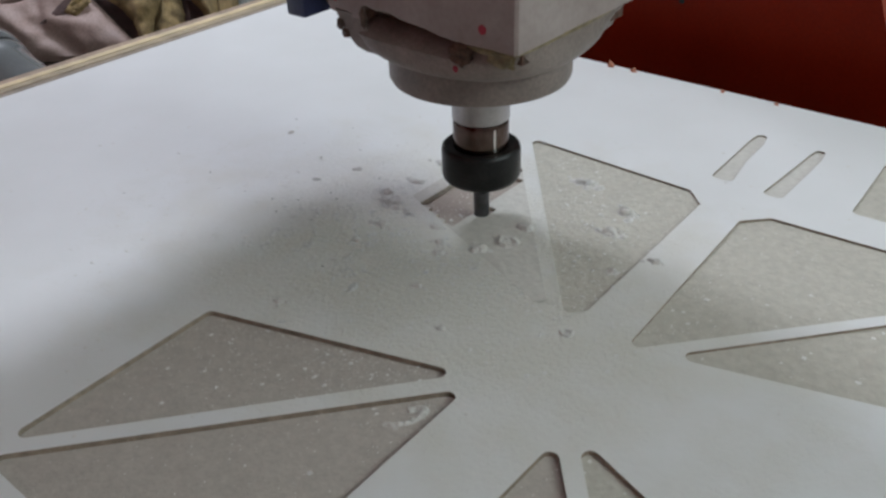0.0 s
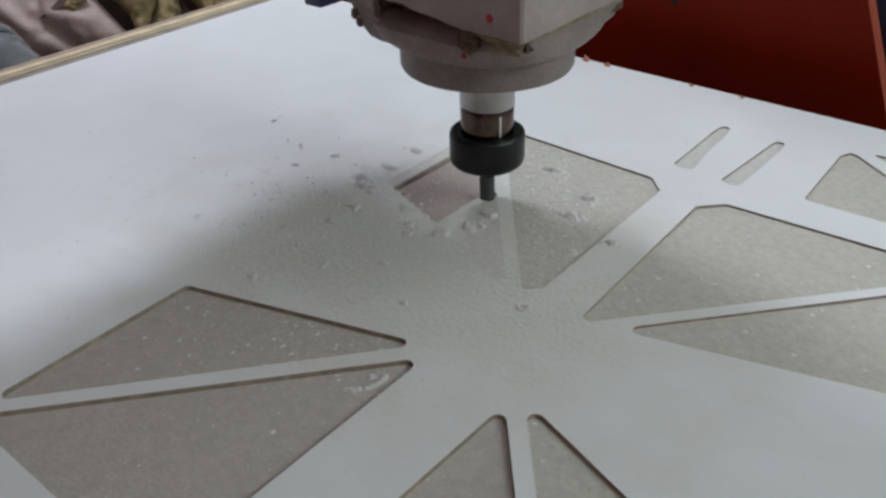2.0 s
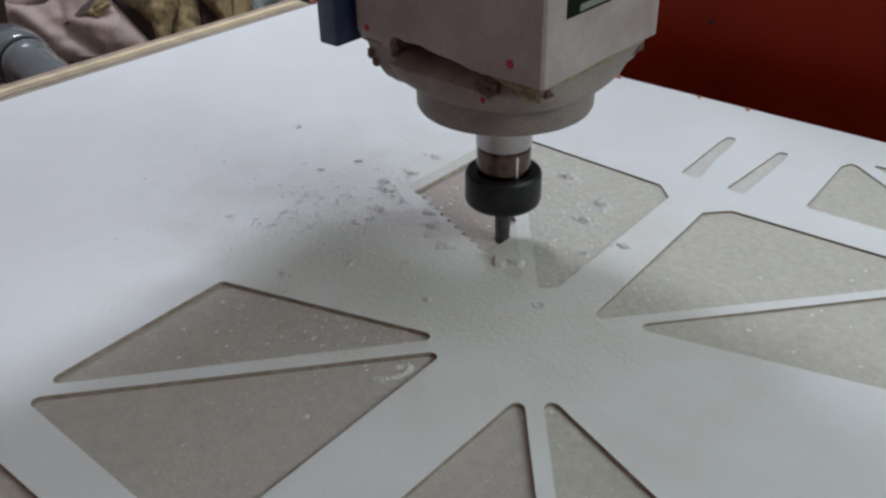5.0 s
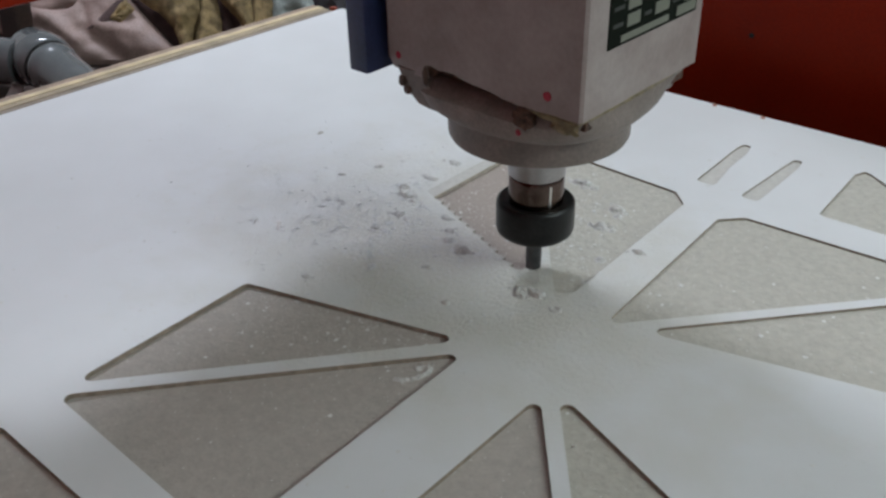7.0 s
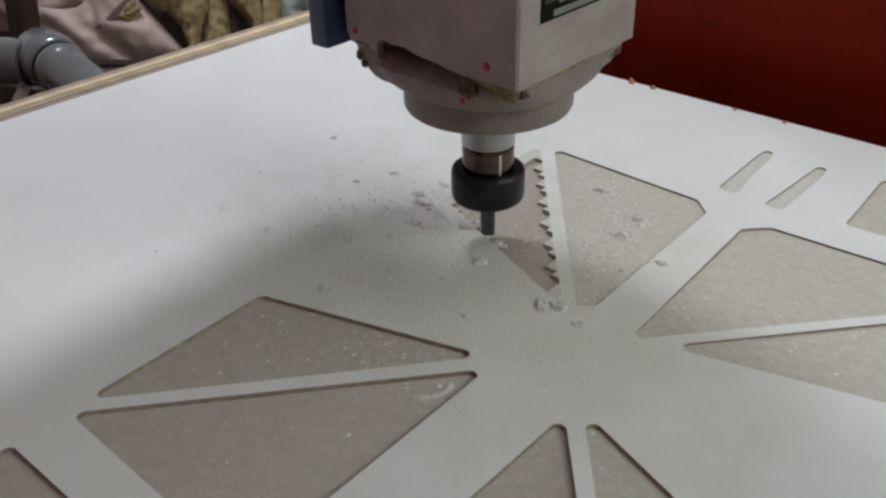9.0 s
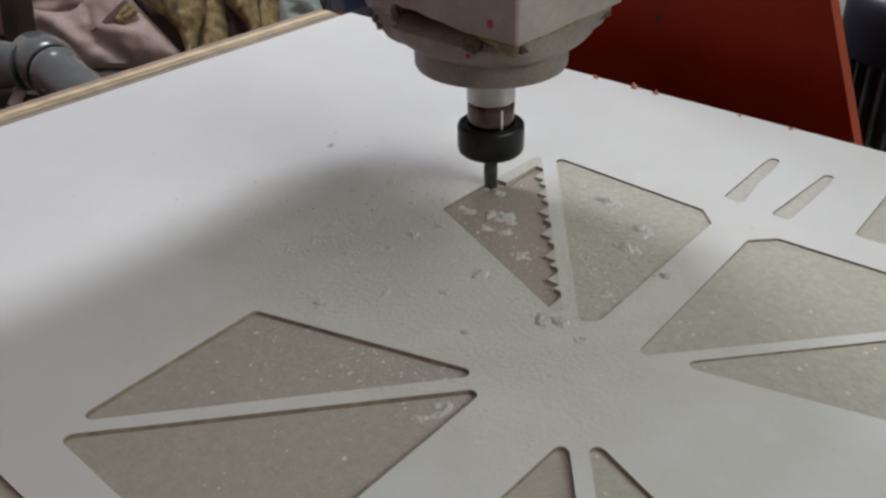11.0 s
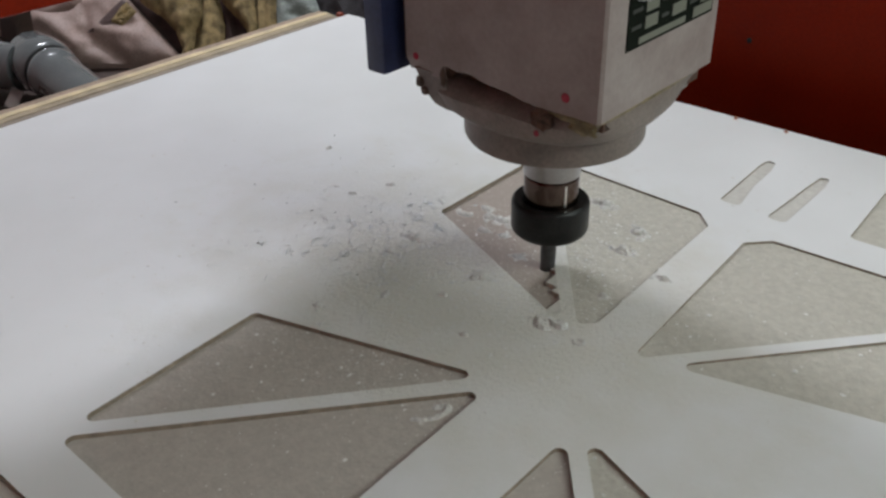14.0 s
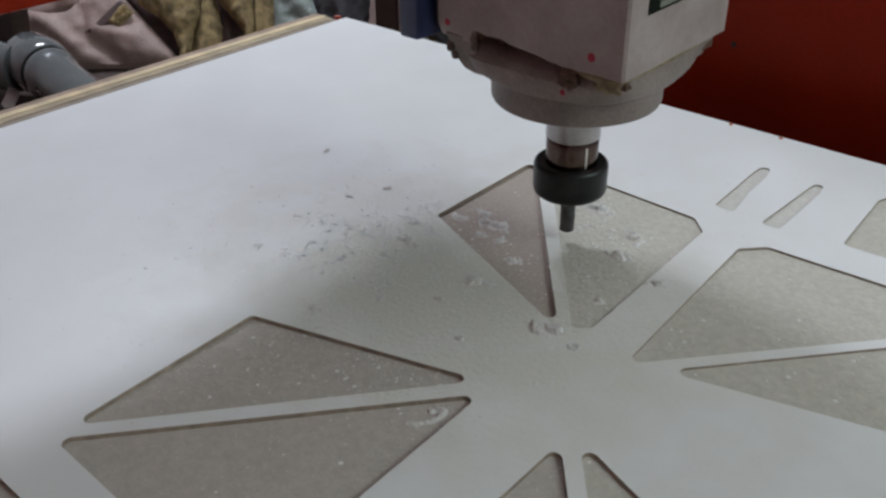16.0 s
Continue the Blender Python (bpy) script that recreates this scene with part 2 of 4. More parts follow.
def lathe(profile, n=48, m=None):
    """A turned body: profile rows of radius, height; closed at both ends."""
    bm = bmesh.new()
    rings = []
    for r, z in profile:
        rings.append([bm.verts.new((r * math.cos(2 * math.pi * i / n), r * math.sin(2 * math.pi * i / n), z)) for i in range(n)])
    for a, b in zip(rings, rings[1:]):
        for i in range(n):
            bm.faces.new((a[i], a[(i + 1) % n], b[(i + 1) % n], b[i]))
    bm.faces.new(rings[0][::-1])
    bm.faces.new(rings[-1])
    if m is not None:
        bmesh.ops.transform(bm, matrix=m, verts=bm.verts)
    return bm


def prism(poly, z0, z1):
    bm = bmesh.new()
    lo = [bm.verts.new((x, y, z0)) for x, y in poly]
    hi = [bm.verts.new((x, y, z1)) for x, y in poly]
    n = len(poly)
    bm.faces.new(lo[::-1])
    bm.faces.new(hi)
    for i in range(n):
        bm.faces.new((lo[i], lo[(i + 1) % n], hi[(i + 1) % n], hi[i]))
    return bm


def clip(poly, nx, ny, c):
    """The part of a convex polygon where nx*x + ny*y <= c."""
    out = []
    for (x0, y0), (x1, y1) in zip(poly, poly[1:] + poly[:1]):
        d0, d1 = nx * x0 + ny * y0 - c, nx * x1 + ny * y1 - c
        if d0 <= 0:
            out.append((x0, y0))
        if d0 * d1 < 0:
            u = d0 / (d0 - d1)
            out.append((x0 + (x1 - x0) * u, y0 + (y1 - y0) * u))
    return out


def area(poly):
    return abs(sum(x0 * y1 - x1 * y0 for (x0, y0), (x1, y1) in zip(poly, poly[1:] + poly[:1]))) / 2


def rounded(poly, r=0.003, n=5):
    out = []
    k = len(poly)
    for i in range(k):
        p, a, b = Vector(poly[i]), Vector(poly[i - 1]), Vector(poly[(i + 1) % k])
        u, v = (a - p), (b - p)
        lu, lv = u.length, v.length
        u, v = u / lu, v / lv
        ang = math.acos(max(-1, min(1, u.dot(v))))
        d = min(r / math.tan(ang / 2), lu * 0.45, lv * 0.45)
        rr = d * math.tan(ang / 2)
        mid = (u + v).normalized()
        c = p + mid * (rr / math.sin(ang / 2))
        s, e = p + u * d - c, p + v * d - c
        a0, a1 = math.atan2(s.y, s.x), math.atan2(e.y, e.x)
        da = (a1 - a0 + math.pi) % (2 * math.pi) - math.pi
        for j in range(n + 1):
            w = a0 + da * j / n
            out.append((c.x + rr * math.cos(w), c.y + rr * math.sin(w)))
    return out


def lump(size, seed, rough=0.25, freq=3.0, sub=4, ridge=True, flat=None):
    """A crumpled closed body: an ellipsoid with creases; flat: height at which it rests."""
    bm = bmesh.new()
    bmesh.ops.create_icosphere(bm, subdivisions=sub, radius=1)
    off = Vector((seed * 7.3, seed * 3.1, seed * 1.7))
    for v in bm.verts:
        d = v.co.normalized()
        n = 0.0
        for o in range(4):
            w = noise.noise(d * freq * 2 ** o + off * (o + 1))
            n += ((1 - 2 * abs(w)) * 0.6 if ridge else w) / 1.8 ** o
        r = 1 + rough * n
        v.co = Vector((d.x * r * size[0], d.y * r * size[1], d.z * r * size[2]))
        if flat is not None and v.co.z < flat:
            v.co.z = flat
    return bm


# ---- room ----
def join_boxes(rows, bevel=0.0):
    bm = bmesh.new()
    for row in rows:
        b = box(*row, bevel)
        tmp = bpy.data.meshes.new("t")
        b.to_mesh(tmp)
        b.free()
        bm.from_mesh(tmp)
        bpy.data.meshes.remove(tmp)
    return bm


def room():
    def slab(name, label, x0, x1, y0, y1, z0, z1, m):
        tagged(part(name, box(x0, x1, y0, y1, z0, z1), m), label, name.split("_")[0], kind="structure")
    slab("floor", "grey concrete workshop floor", -2.6, 1.73, -1.75, 2.6, -1.0, -0.85, M_CONC)
    slab("ceiling", "pale plaster workshop ceiling", -2.6, 1.73, -1.75, 2.6, 1.95, 2.1, M_WALL)
    slab("wall_west", "pale plaster wall", -2.6, -2.45, -1.75, 2.6, -0.85, 1.95, M_WALL)
    slab("wall_north", "pale plaster wall", -2.45, 1.58, 2.45, 2.6, -0.85, 1.95, M_WALL)
    # Unseen wall, set close and tinted to throw pinkish light on the spindle's front.
    slab("wall_south", "added unseen wall tinted to bounce pinkish light", -2.45, 1.58, -1.75, -1.6, -0.85, 1.95, M_BOUNCE)
    y0, y1, z0, z1 = -0.49, 0.69, 0.54, 1.14
    bm = join_boxes([(1.58, 1.73, -1.75, 2.6, -0.85, z0), (1.58, 1.73, -1.75, 2.6, z1, 1.95), (1.58, 1.73, -1.75, y0, z0, z1), (1.58, 1.73, y1, 2.6, z0, z1)])
    tagged(part("wall_east", bm, M_WALL), "pale plaster wall with a window opening", "wall", kind="structure")
    win = thing("window_1", "aluminium framed workshop window", "window", kind="structure")
    for a, b, c, d in ((y0, y1, z0, z0 + .04), (y0, y1, z1 - .04, z1), (y0, y0 + .04, z0 + .04, z1 - .04), (y1 - .04, y1, z0 + .04, z1 - .04), (.085, .115, z0 + .04, z1 - .04)):
        part("frame_bar", box(1.63, 1.69, a, b, c, d, 0.004), M_FRAME, win)
    lamp = thing("hanging_work_lamp", "white tilted strip lamp hung from the ceiling", "lamp", look((-0.68, 0.245, 1.17), (-0.50, 0.10, 0.0)))
    part("housing", box(-0.28, 0.28, -0.10, 0.10, 0.03, 0.09, 0.01), M_FRAME, lamp)
    part("diffuser", box(-0.26, 0.26, -0.085, 0.085, 0.012, 0.03, 0.003), M_GLOW, lamp)
    # Added fill light, no lamp of the place: it lifts the shaded parts.
    soft = thing("fill_light_panel", "added glowing fill panel under the ceiling, out of view", "lamp", pose(0.80, 0.60, 1.90))
    part("housing", box(-0.52, 0.52, -0.52, 0.52, 0.012, 0.05, 0.01), M_FRAME, soft)
    part("diffuser", box(-0.50, 0.50, -0.50, 0.50, 0, 0.012, 0.003), M_FILL, soft)
    hang = new("lamp_rod", mesh_of(lathe([(.008, 0), (.008, .72)], 12), "lamp_rod", M_FRAME, True))
    hang.matrix_basis = pose(-0.72, 0.265, 1.23)
    tagged(hang, "thin metal rod from ceiling to lamp", "rod")


room()

# ---- the board with its pockets ----
P_TIP, P_LEFT, P_TOP = (.3895, -.2462), (.2847, -.2052), (.2850, -.1212)
POCKETS = {
    "p": [P_TOP, P_TIP, P_LEFT],
    "f": [(.2938, -.1190), (.3872, -.1230), (.3970, -.1330), (.3998, -.2355), (.3945, -.2412), (.3915, -.2395)],
    "g": [(.4175, -.1368), (.4276, -.1262), (.5330, -.1218), (.4262, -.2442), (.4225, -.2425)],
    "h": [(.4361, -.2422), (.5356, -.1262), (.5356, -.2150)],
    "a": [(.2823, -.3235), (.3863, -.2927), (.2865, -.4117)],
    "b": [(.2889, -.4190), (.3912, -.2988), (.3945, -.4130), (.3870, -.4205)],
    "c": [(.4289, -.3012), (.5300, -.4190), (.4340, -.4220), (.4287, -.4130)],
    "d": [(.4324, -.2948), (.5356, -.3310), (.5356, -.4180)],
    "lower": [(.2885, -.4410), (.3900, -.4395), (.3900, -.5100), (.3000, -.5100)],
    "slot": [(.3873, -.0550), (.3880, -.0460), (.3928, -.0455), (.3950, -.0560), (.3958, -.0790), (.3995, -.1046), (.3887, -.1048)],
    "slot_2": [(.4182, -.0560), (.4190, -.0475), (.4236, -.0468), (.4250, -.0570), (.4250, -.0800), (.4246, -.1068), (.4150, -.1070)],
    "e": [(.4515, -.0450), (.4543, -.0379), (.4581, -.0390), (.5340, -.0960), (.5300, -.0985), (.4540, -.1010)],
    "k": [(.4640, -.0335), (.4680, -.0325), (.5600, -.0330), (.5600, -.0960)],
}
BX, BY = 0.86, -0.95


def within(p, poly):
    odd = False
    for (x0, y0), (x1, y1) in zip(poly, poly[1:] + poly[:1]):
        if (y0 > p[1]) != (y1 > p[1]) and p[0] < (x1 - x0) * (p[1] - y0) / (y1 - y0) + x0:
            odd = not odd
    return odd


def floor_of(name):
    """The slots are full of dust, the pockets beside the cutter are dusted over, the others are darker and browner."""
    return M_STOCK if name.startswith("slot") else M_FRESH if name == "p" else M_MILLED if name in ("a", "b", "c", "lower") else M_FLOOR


def board():
    from mathutils.geometry import delaunay_2d_cdt
    ob = thing("workpiece_board", "white laminated fibreboard with a star of milled pockets, dusty", "board")
    polys = [[(0, 0), (BX, 0), (BX, BY), (0, BY)]]
    for p in POCKETS.values():
        q = rounded(p)
        if sum((x1 - x0) * (y1 + y0) for (x0, y0), (x1, y1) in zip(q, q[1:] + q[:1])) < 0:
            q = q[::-1]
        polys.append(q)
    verts, faces = [], []
    for q in polys:
        faces.append(list(range(len(verts), len(verts) + len(q))))
        verts += [Vector(p) for p in q]
    ov, _, of, _, _, _ = delaunay_2d_cdt(verts, [], faces, 0, 1e-6)
    bm = bmesh.new()
    top = [bm.verts.new((v.x, v.y, 0)) for v in ov]
    floors = {}
    deep = [.018] + [DEPTHS.get(n, DEPTH) for n in POCKETS]
    for f in of:
        c = [sum(ov[i][a] for i in f) / 3 for a in (0, 1)]
        k = next((n for n, q in enumerate(polys) if n and within(c, q)), 0)
        if k == 0:
            bm.faces.new([top[i] for i in f])
        else:
            floors.setdefault(k, []).append([ov[i] for i in f])
    for k, q in enumerate(polys):
        z = -deep[k] - (0.0002 if k else 0)
        a = [bm.verts.new((x, y, 0)) for x, y in q]
        b = [bm.verts.new((x, y, z)) for x, y in q]
        for i in range(len(q)):
            j = (i + 1) % len(q)
            bm.faces.new((a[i], a[j], b[j], b[i])).material_index = 1
        if k == 0:
            bm.faces.new(b).material_index = 1
    bmesh.ops.remove_doubles(bm, verts=bm.verts, dist=1e-6)
    part("panel", bm, [M_BOARD, M_CUT], ob, "white laminate top with brown cut edges")
    for k, tris in floors.items():
        bm = bmesh.new()
        for t in tris:
            bm.faces.new([bm.verts.new((v.x, v.y, -deep[k])) for v in t])
        bmesh.ops.remove_doubles(bm, verts=bm.verts, dist=1e-6)
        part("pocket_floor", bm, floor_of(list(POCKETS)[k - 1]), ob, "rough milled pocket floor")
    return ob


WORKPIECE = board()


# The pocket under the cutter: cells of stock that give way down to the pocket's floor as the cutter passes.
PASSES = [.2965, .3030, .3095, .3150, .3215, .3282, .3350, .3425, .3483, .3552, .3617, .3680, .3740]


def hyp(x):
    return P_TOP[1] + (x - P_TOP[0]) / (P_TIP[0] - P_TOP[0]) * (P_TIP[1] - P_TOP[1])


def low(x):
    return P_LEFT[1] + (x - P_LEFT[0]) / (P_TIP[0] - P_LEFT[0]) * (P_TIP[1] - P_LEFT[1])


def stock_cells():
    """Rows of polygon, stage: 0 raster, 1 contour."""
    whole = rounded([P_TOP, P_TIP, P_LEFT], 0.0028)
    cells = []
    edges = [.2925] + [(a + b) / 2 for a, b in zip(PASSES, PASSES[1:])] + [.3775]
    for k, xm in enumerate(PASSES):
        strip = clip(clip(whole, -1, 0, -edges[k]), 1, 0, edges[k + 1])
        y_end, y_low = hyp(xm) - (.0040 if k % 2 else .0008), low(xm) + .0012
        end = clip(strip, 0, -1, -y_end)
        if len(end) > 2:
            cells.append((end, 1))
        strip = clip(strip, 0, 1, y_end)
        bottom = clip(strip, 0, 1, y_low) if y_low < y_end else strip
        if len(bottom) > 2:
            cells.append((bottom, 1))
        if y_low < y_end:
            n = max(1, round((y_end - y_low) / .0045))
            for j in range(n):
                a, b = y_low + (y_end - y_low) * j / n, y_low + (y_end - y_low) * (j + 1) / n
                c = clip(clip(strip, 0, -1, -a), 0, 1, b)
                if len(c) > 2:
                    cells.append((c, 0))
    outer = clip(whole, 1, 0, edges[0])
    ys = [y for _, y in outer]
    n = round((max(ys) - min(ys)) / .005)
    for j in range(n):
        a, b = min(ys) + (max(ys) - min(ys)) * j / n, min(ys) + (max(ys) - min(ys)) * (j + 1) / n
        c = clip(clip(outer, 0, -1, -a), 0, 1, b)
        if len(c) > 2:
            cells.append((c, 1))
    tip = clip(whole, -1, 0, -edges[-1])
    if len(tip) > 2:
        cells.append((tip, 1))
    return [c for c in cells if area(c[0]) > 4e-7]


def nearest_time(x, y, t0, t1):
    best = (9, t0)
    t = t0
    while t <= t1:
        p = tool_at(t)
        best = min(best, (math.hypot(p[0] - x, p[1] - y), t))
        t += 0.02
    return best[1]


STOCK = []
for cell, stage in stock_cells():
    cx, cy = sum(p[0] for p in cell) / len(cell), sum(p[1] for p in cell) / len(cell)
    when = nearest_time(cx, cy, 7.7, 14.6) if stage else (0.0 if cx < .316 else nearest_time(cx, cy, 0.0, 7.6))
    body = prism(cell, -0.009, 0.0)
    for f in body.faces:
        f.material_index = 0 if f.calc_center_median().z > -1e-5 else 1
    piece = part("stock_piece", body, [M_STOCK, M_CHIPEDGE], WORKPIECE)
    STOCK.append((piece, when))


# ---- machine bed, fence ----
def bed():
    ob = thing("machine_bed", "aluminium machine bed under the board", "machine")
    part("bed_plate", box(-0.03, BX, BY, -0.001, -0.06, -0.0185, 0.002), M_FRAME, ob)
    for x in (0.03, BX - 0.06):
        for y in (BY + 0.03, -0.08):
            part("leg", box(x, x + 0.05, y, y + 0.05, -0.85, -0.06, 0.002), M_FRAME, ob)
    fence = thing("plywood_fence", "upright plywood strip with layered edge beside the board", "plywood")
    x = -0.0275
    for w, m, top in ((.0070, M_PLY1, 0.0002), (.0065, M_PLY2, 0.0005), (.0065, M_PLY3, 0.0), (.0075, M_PLY4, -0.0005)):
        part("veneer_layer", box(x, x + w - .00005, BY, -.0085, -0.0185, top, 0.0004, 1), m, fence)
        x += w


bed()


# ---- spindle ----
def spindle():
    ob = thing("spindle_unit", "grey square router spindle with black collet nut and cutter", "spindle")
    ob["category"] = "spindle"
    # square motor body, its front hollowed above the bearing flange
    bm = bmesh.new()
    nx, nz, z_bot, z_top = 64, 40, .0945, .116
    grid = []
    for i in range(nx + 1):
        x = -.0458 + .0925 * i / nx
        col = []
        for j in range(nz + 1):
            z = z_bot + (z_top - z_bot) * j / nz
            start = .1012 - .13 * (x + .0255) + .0012 * noise.noise(Vector((x * 120, 3, 0)))
            fall = max(0.0, min(1.0, (start - z) / .0062))
            inside = max(0.0, min(1.0, (x + .0257) / .0009)) * max(0.0, min(1.0, (.0205 - x) / .0050))
            shoulder = max(0.0, -.0300 - x) / .0145 * max(0.0, .1000 - z) / .0055 * .0022
            col.append(bm.verts.new((x, -.0405 + .0096 * fall * fall * (3 - 2 * fall) * inside + shoulder, z)))
        grid.append(col)
    for i in range(nx):
        for j in range(nz):
            q = (grid[i][j], grid[i + 1][j], grid[i + 1][j + 1], grid[i][j + 1])
            f = bm.faces.new(q)
            # deeper faces darker: grime and rust, with the hollow's shade in their colour
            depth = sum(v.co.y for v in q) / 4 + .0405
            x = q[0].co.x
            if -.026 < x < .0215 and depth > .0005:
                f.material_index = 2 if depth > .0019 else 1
    back = {}
    for i in (0, nx):
        for j in (0, nz):
            back[i, j] = bm.verts.new((grid[i][j].co.x, .0410, grid[i][j].co.z))
    bm.faces.new([grid[i][0] for i in range(nx + 1)] + [back[nx, 0], back[0, 0]])
    bm.faces.new([grid[0][j] for j in range(nz + 1)] + [back[0, nz], back[0, 0]])
    bm.faces.new([grid[nx][j] for j in range(nz + 1)] + [back[nx, nz], back[nx, 0]])
    bm.faces.new([back[0, 0], back[0, nz], back[nx, nz], back[nx, 0]])
    up = [bm.verts.new((x, y, .30)) for x, y in ((-.0458, -.0405), (.0467, -.0405), (.0467, .0410), (-.0458, .0410))]
    bm.faces.new([grid[i][nz] for i in range(nx + 1)] + [up[1], up[0]])
    bm.faces.new([grid[nx][nz], back[nx, nz], up[2], up[1]])
    bm.faces.new([back[nx, nz], back[0, nz], up[3], up[2]])
    bm.faces.new([back[0, nz], grid[0][nz], up[0], up[3]])
    bm.faces.new(up)
    bmesh.ops.recalc_face_normals(bm, faces=bm.faces)
    edge = [e for e in bm.edges if abs(e.verts[0].co.x - .0467) < 1e-5 and abs(e.verts[1].co.x - .0467) < 1e-5 and e.verts[0].co.y < -.040 and e.verts[1].co.y < -.040]
    bmesh.ops.bevel(bm, geom=edge, offset=.0011, segments=1, affect="EDGES")
    part("body", bm, [M_PAINT, M_GRIME_SHADE, M_RUST_SHADE], ob, "grey painted square motor body, its front hollow dark with grime and painted shade", True)
    # seam box: rust, with the gap's shade put into the colour
    part("neck", box(-.0415, .0435, -.0325, .0380, .0880, .0950), M_RUST_SHADE, ob, "dark seam under the body, rust and shade in one colour")
    # bearing flange: from the body's square down to a round
    bm = bmesh.new()
    rings, n = [], 96
    for z, hx, hy, power in ((.0942, .0425, .0385, 9), (.0940, .0446, .0400, 8), (.0922, .0449, .0408, 6), (.0904, .0449, .0416, 4.8), (.0880, .0447, .0421, 4.0), (.0855, .0443, .0422, 3.4), (.0826, .0436, .0420, 3.0), (.0806, .0426, .0414, 2.7), (.0792, .0414, .0404, 2.5), (.0783, .0392, .0390, 2.2)):
        ring = []
        for i in range(n):
            a = 2 * math.pi * i / n
            c, d = math.cos(a), math.sin(a)
            r = (abs(c) ** power + abs(d) ** power) ** (-1 / power)
            w = 1 + .010 * noise.noise(Vector((c * 4, d * 4, z * 200)))
            front = max(0.0, -d) ** 2 if z > .0895 else 0.0
            ring.append(bm.verts.new((r * c * hx * w + .001, r * d * hy * w + front * (z - .0885) * 1.3, z)))
        rings.append(ring)
    for a, b in zip(rings, rings[1:]):
        for k in range(n):
            bm.faces.new((a[k], a[(k + 1) % n], b[(k + 1) % n], b[k]))
    bm.faces.new(rings[0])
    bm.faces.new(rings[-1][::-1])
    part("flange", bm, M_NOSE, ob, "worn grey bearing flange", True)
    for k, (r, m) in enumerate((((.0300, .0007, .0010), pose(.0462, -.0080, .0940, 0, 0, 90)), ((.0100, .0007, .0011), pose(.0355, -.0403, .0936)), ((.0060, .0014, .0026), pose(.0395, -.0395, .0912)))):
        glue = lump(r, 41 + k, .35, 2.5, 3, False)
        bmesh.ops.transform(glue, matrix=m, verts=glue.verts)
        part("glue_bead", glue, M_GLUE, ob, "yellowed glue along the seam", True)
    # lugs that taper from the body's corners down to the round
    for sx, sy, cx, cy in ((-1, -1, -.0456, -.0403), (-1, 1, -.0456, .0408), (1, 1, .0465, .0408)):
        bm = bmesh.new()
        rings = []
        for z, u, v, w in ((.0960, .0002, 0, .017), (.0930, .0016, .0004, .017), (.0885, .0040, .0010, .018), (.0845, .0060, .0018, .018), (.0815, .0086, .0028, .018), (.0795, .0125, .0044, .016), (.0782, .0180, .0080, .010)):
            x, y = cx - sx * u, cy - sy * v
            q = [(x, y + -sy * .004), (x - sx * .004, y), (x - sx * w, y), (x - sx * w, y - sy * w), (x, y - sy * w)]
            rings.append([bm.verts.new((a + .0008 * noise.noise(Vector((a * 300, b * 300, z * 300))), b, z)) for a, b in q])
        for a, b in zip(rings, rings[1:]):
            for k in range(5):
                bm.faces.new((a[k], a[(k + 1) % 5], b[(k + 1) % 5], b[k]))
        bm.faces.new(rings[0])
        bm.faces.new(rings[-1][::-1])
        part("corner_lug", bm, M_NOSE, ob, "tapered grey casting lug")
    for k, (x, y, z, a, b, c) in enumerate(((-.0395, -.0398, .0905, .0020, .0010, .0024), (-.0375, -.0390, .0868, .0018, .0012, .0020), (-.0265, -.0400, .0955, .0012, .0014, .0042))):
        crust = lump((a, b, c), 61 + k, .30, 1.8, 4, False)
        bmesh.ops.transform(crust, matrix=Matrix.Translation((x, y, z)), verts=crust.verts)
        part("paint_crust", crust, M_GRIME_SHADE, ob, "chipped and grimy paint crust", True)
    part("nose", lathe([(.0355, .0657), (.0372, .0662), (.0380, .0677), (.0380, .0820), (.0360, .0826)], 72), M_NOSE, ob, "round grey nose", True)
    part("washer", lathe([(.0118, .0462), (.0125, .0467), (.0125, .0660)], 48), M_STEEL, ob, "bright steel spindle shaft", True)
    part("shaft", lathe([(.0120, .0330), (.0122, .0455), (.0118, .0464)], 48), M_DARKST, ob, "dark polished shaft ring", True)
    # bright strip set on the wrench flat's edge as the shaft's highlight
    part("shaft_glint", box(.0119, .0124, -.0005, .0005, .0348, .0450, .0001, 1), M_BRIGHT, ob, "bright strip as the highlight on the wrench flat's edge").matrix_basis = pose(0, 0, 0, 0, 0, -24)
    part("collet_nut", lathe([(.0118, .0180), (.0156, .0182), (.0169, .0194), (.0174, .0212), (.0174, .0322), (.0170, .0338), (.0160, .0346), (.0135, .0344), (.0124, .0338)], 64), M_NUT, ob, "black collet nut", True)
    bm = bmesh.new()
    rings, n = [], 20
    for i in range(27):
        z = -.0020 + .0240 * i / 26
        tw = i * 0.35 if i < 16 else 0
        ring = []
        for j in range(n):
            a = 2 * math.pi * j / n
            r = .0036 if i >= 16 else .0036 * (1 - .05 * max(0, math.cos(2 * a)) ** 2)
            ring.append(bm.verts.new((r * math.cos(a + tw * 0.5), r * math.sin(a + tw * 0.5), z)))
        rings.append(ring)
    for a, b in zip(rings, rings[1:]):
        for j in range(n):
            bm.faces.new((a[j], a[(j + 1) % n], b[(j + 1) % n], b[j]))
    bm.faces.new(rings[0][::-1])
    bm.faces.new(rings[-1])
    part("cutter", bm, M_BIT, ob, "dark steel end mill", True)
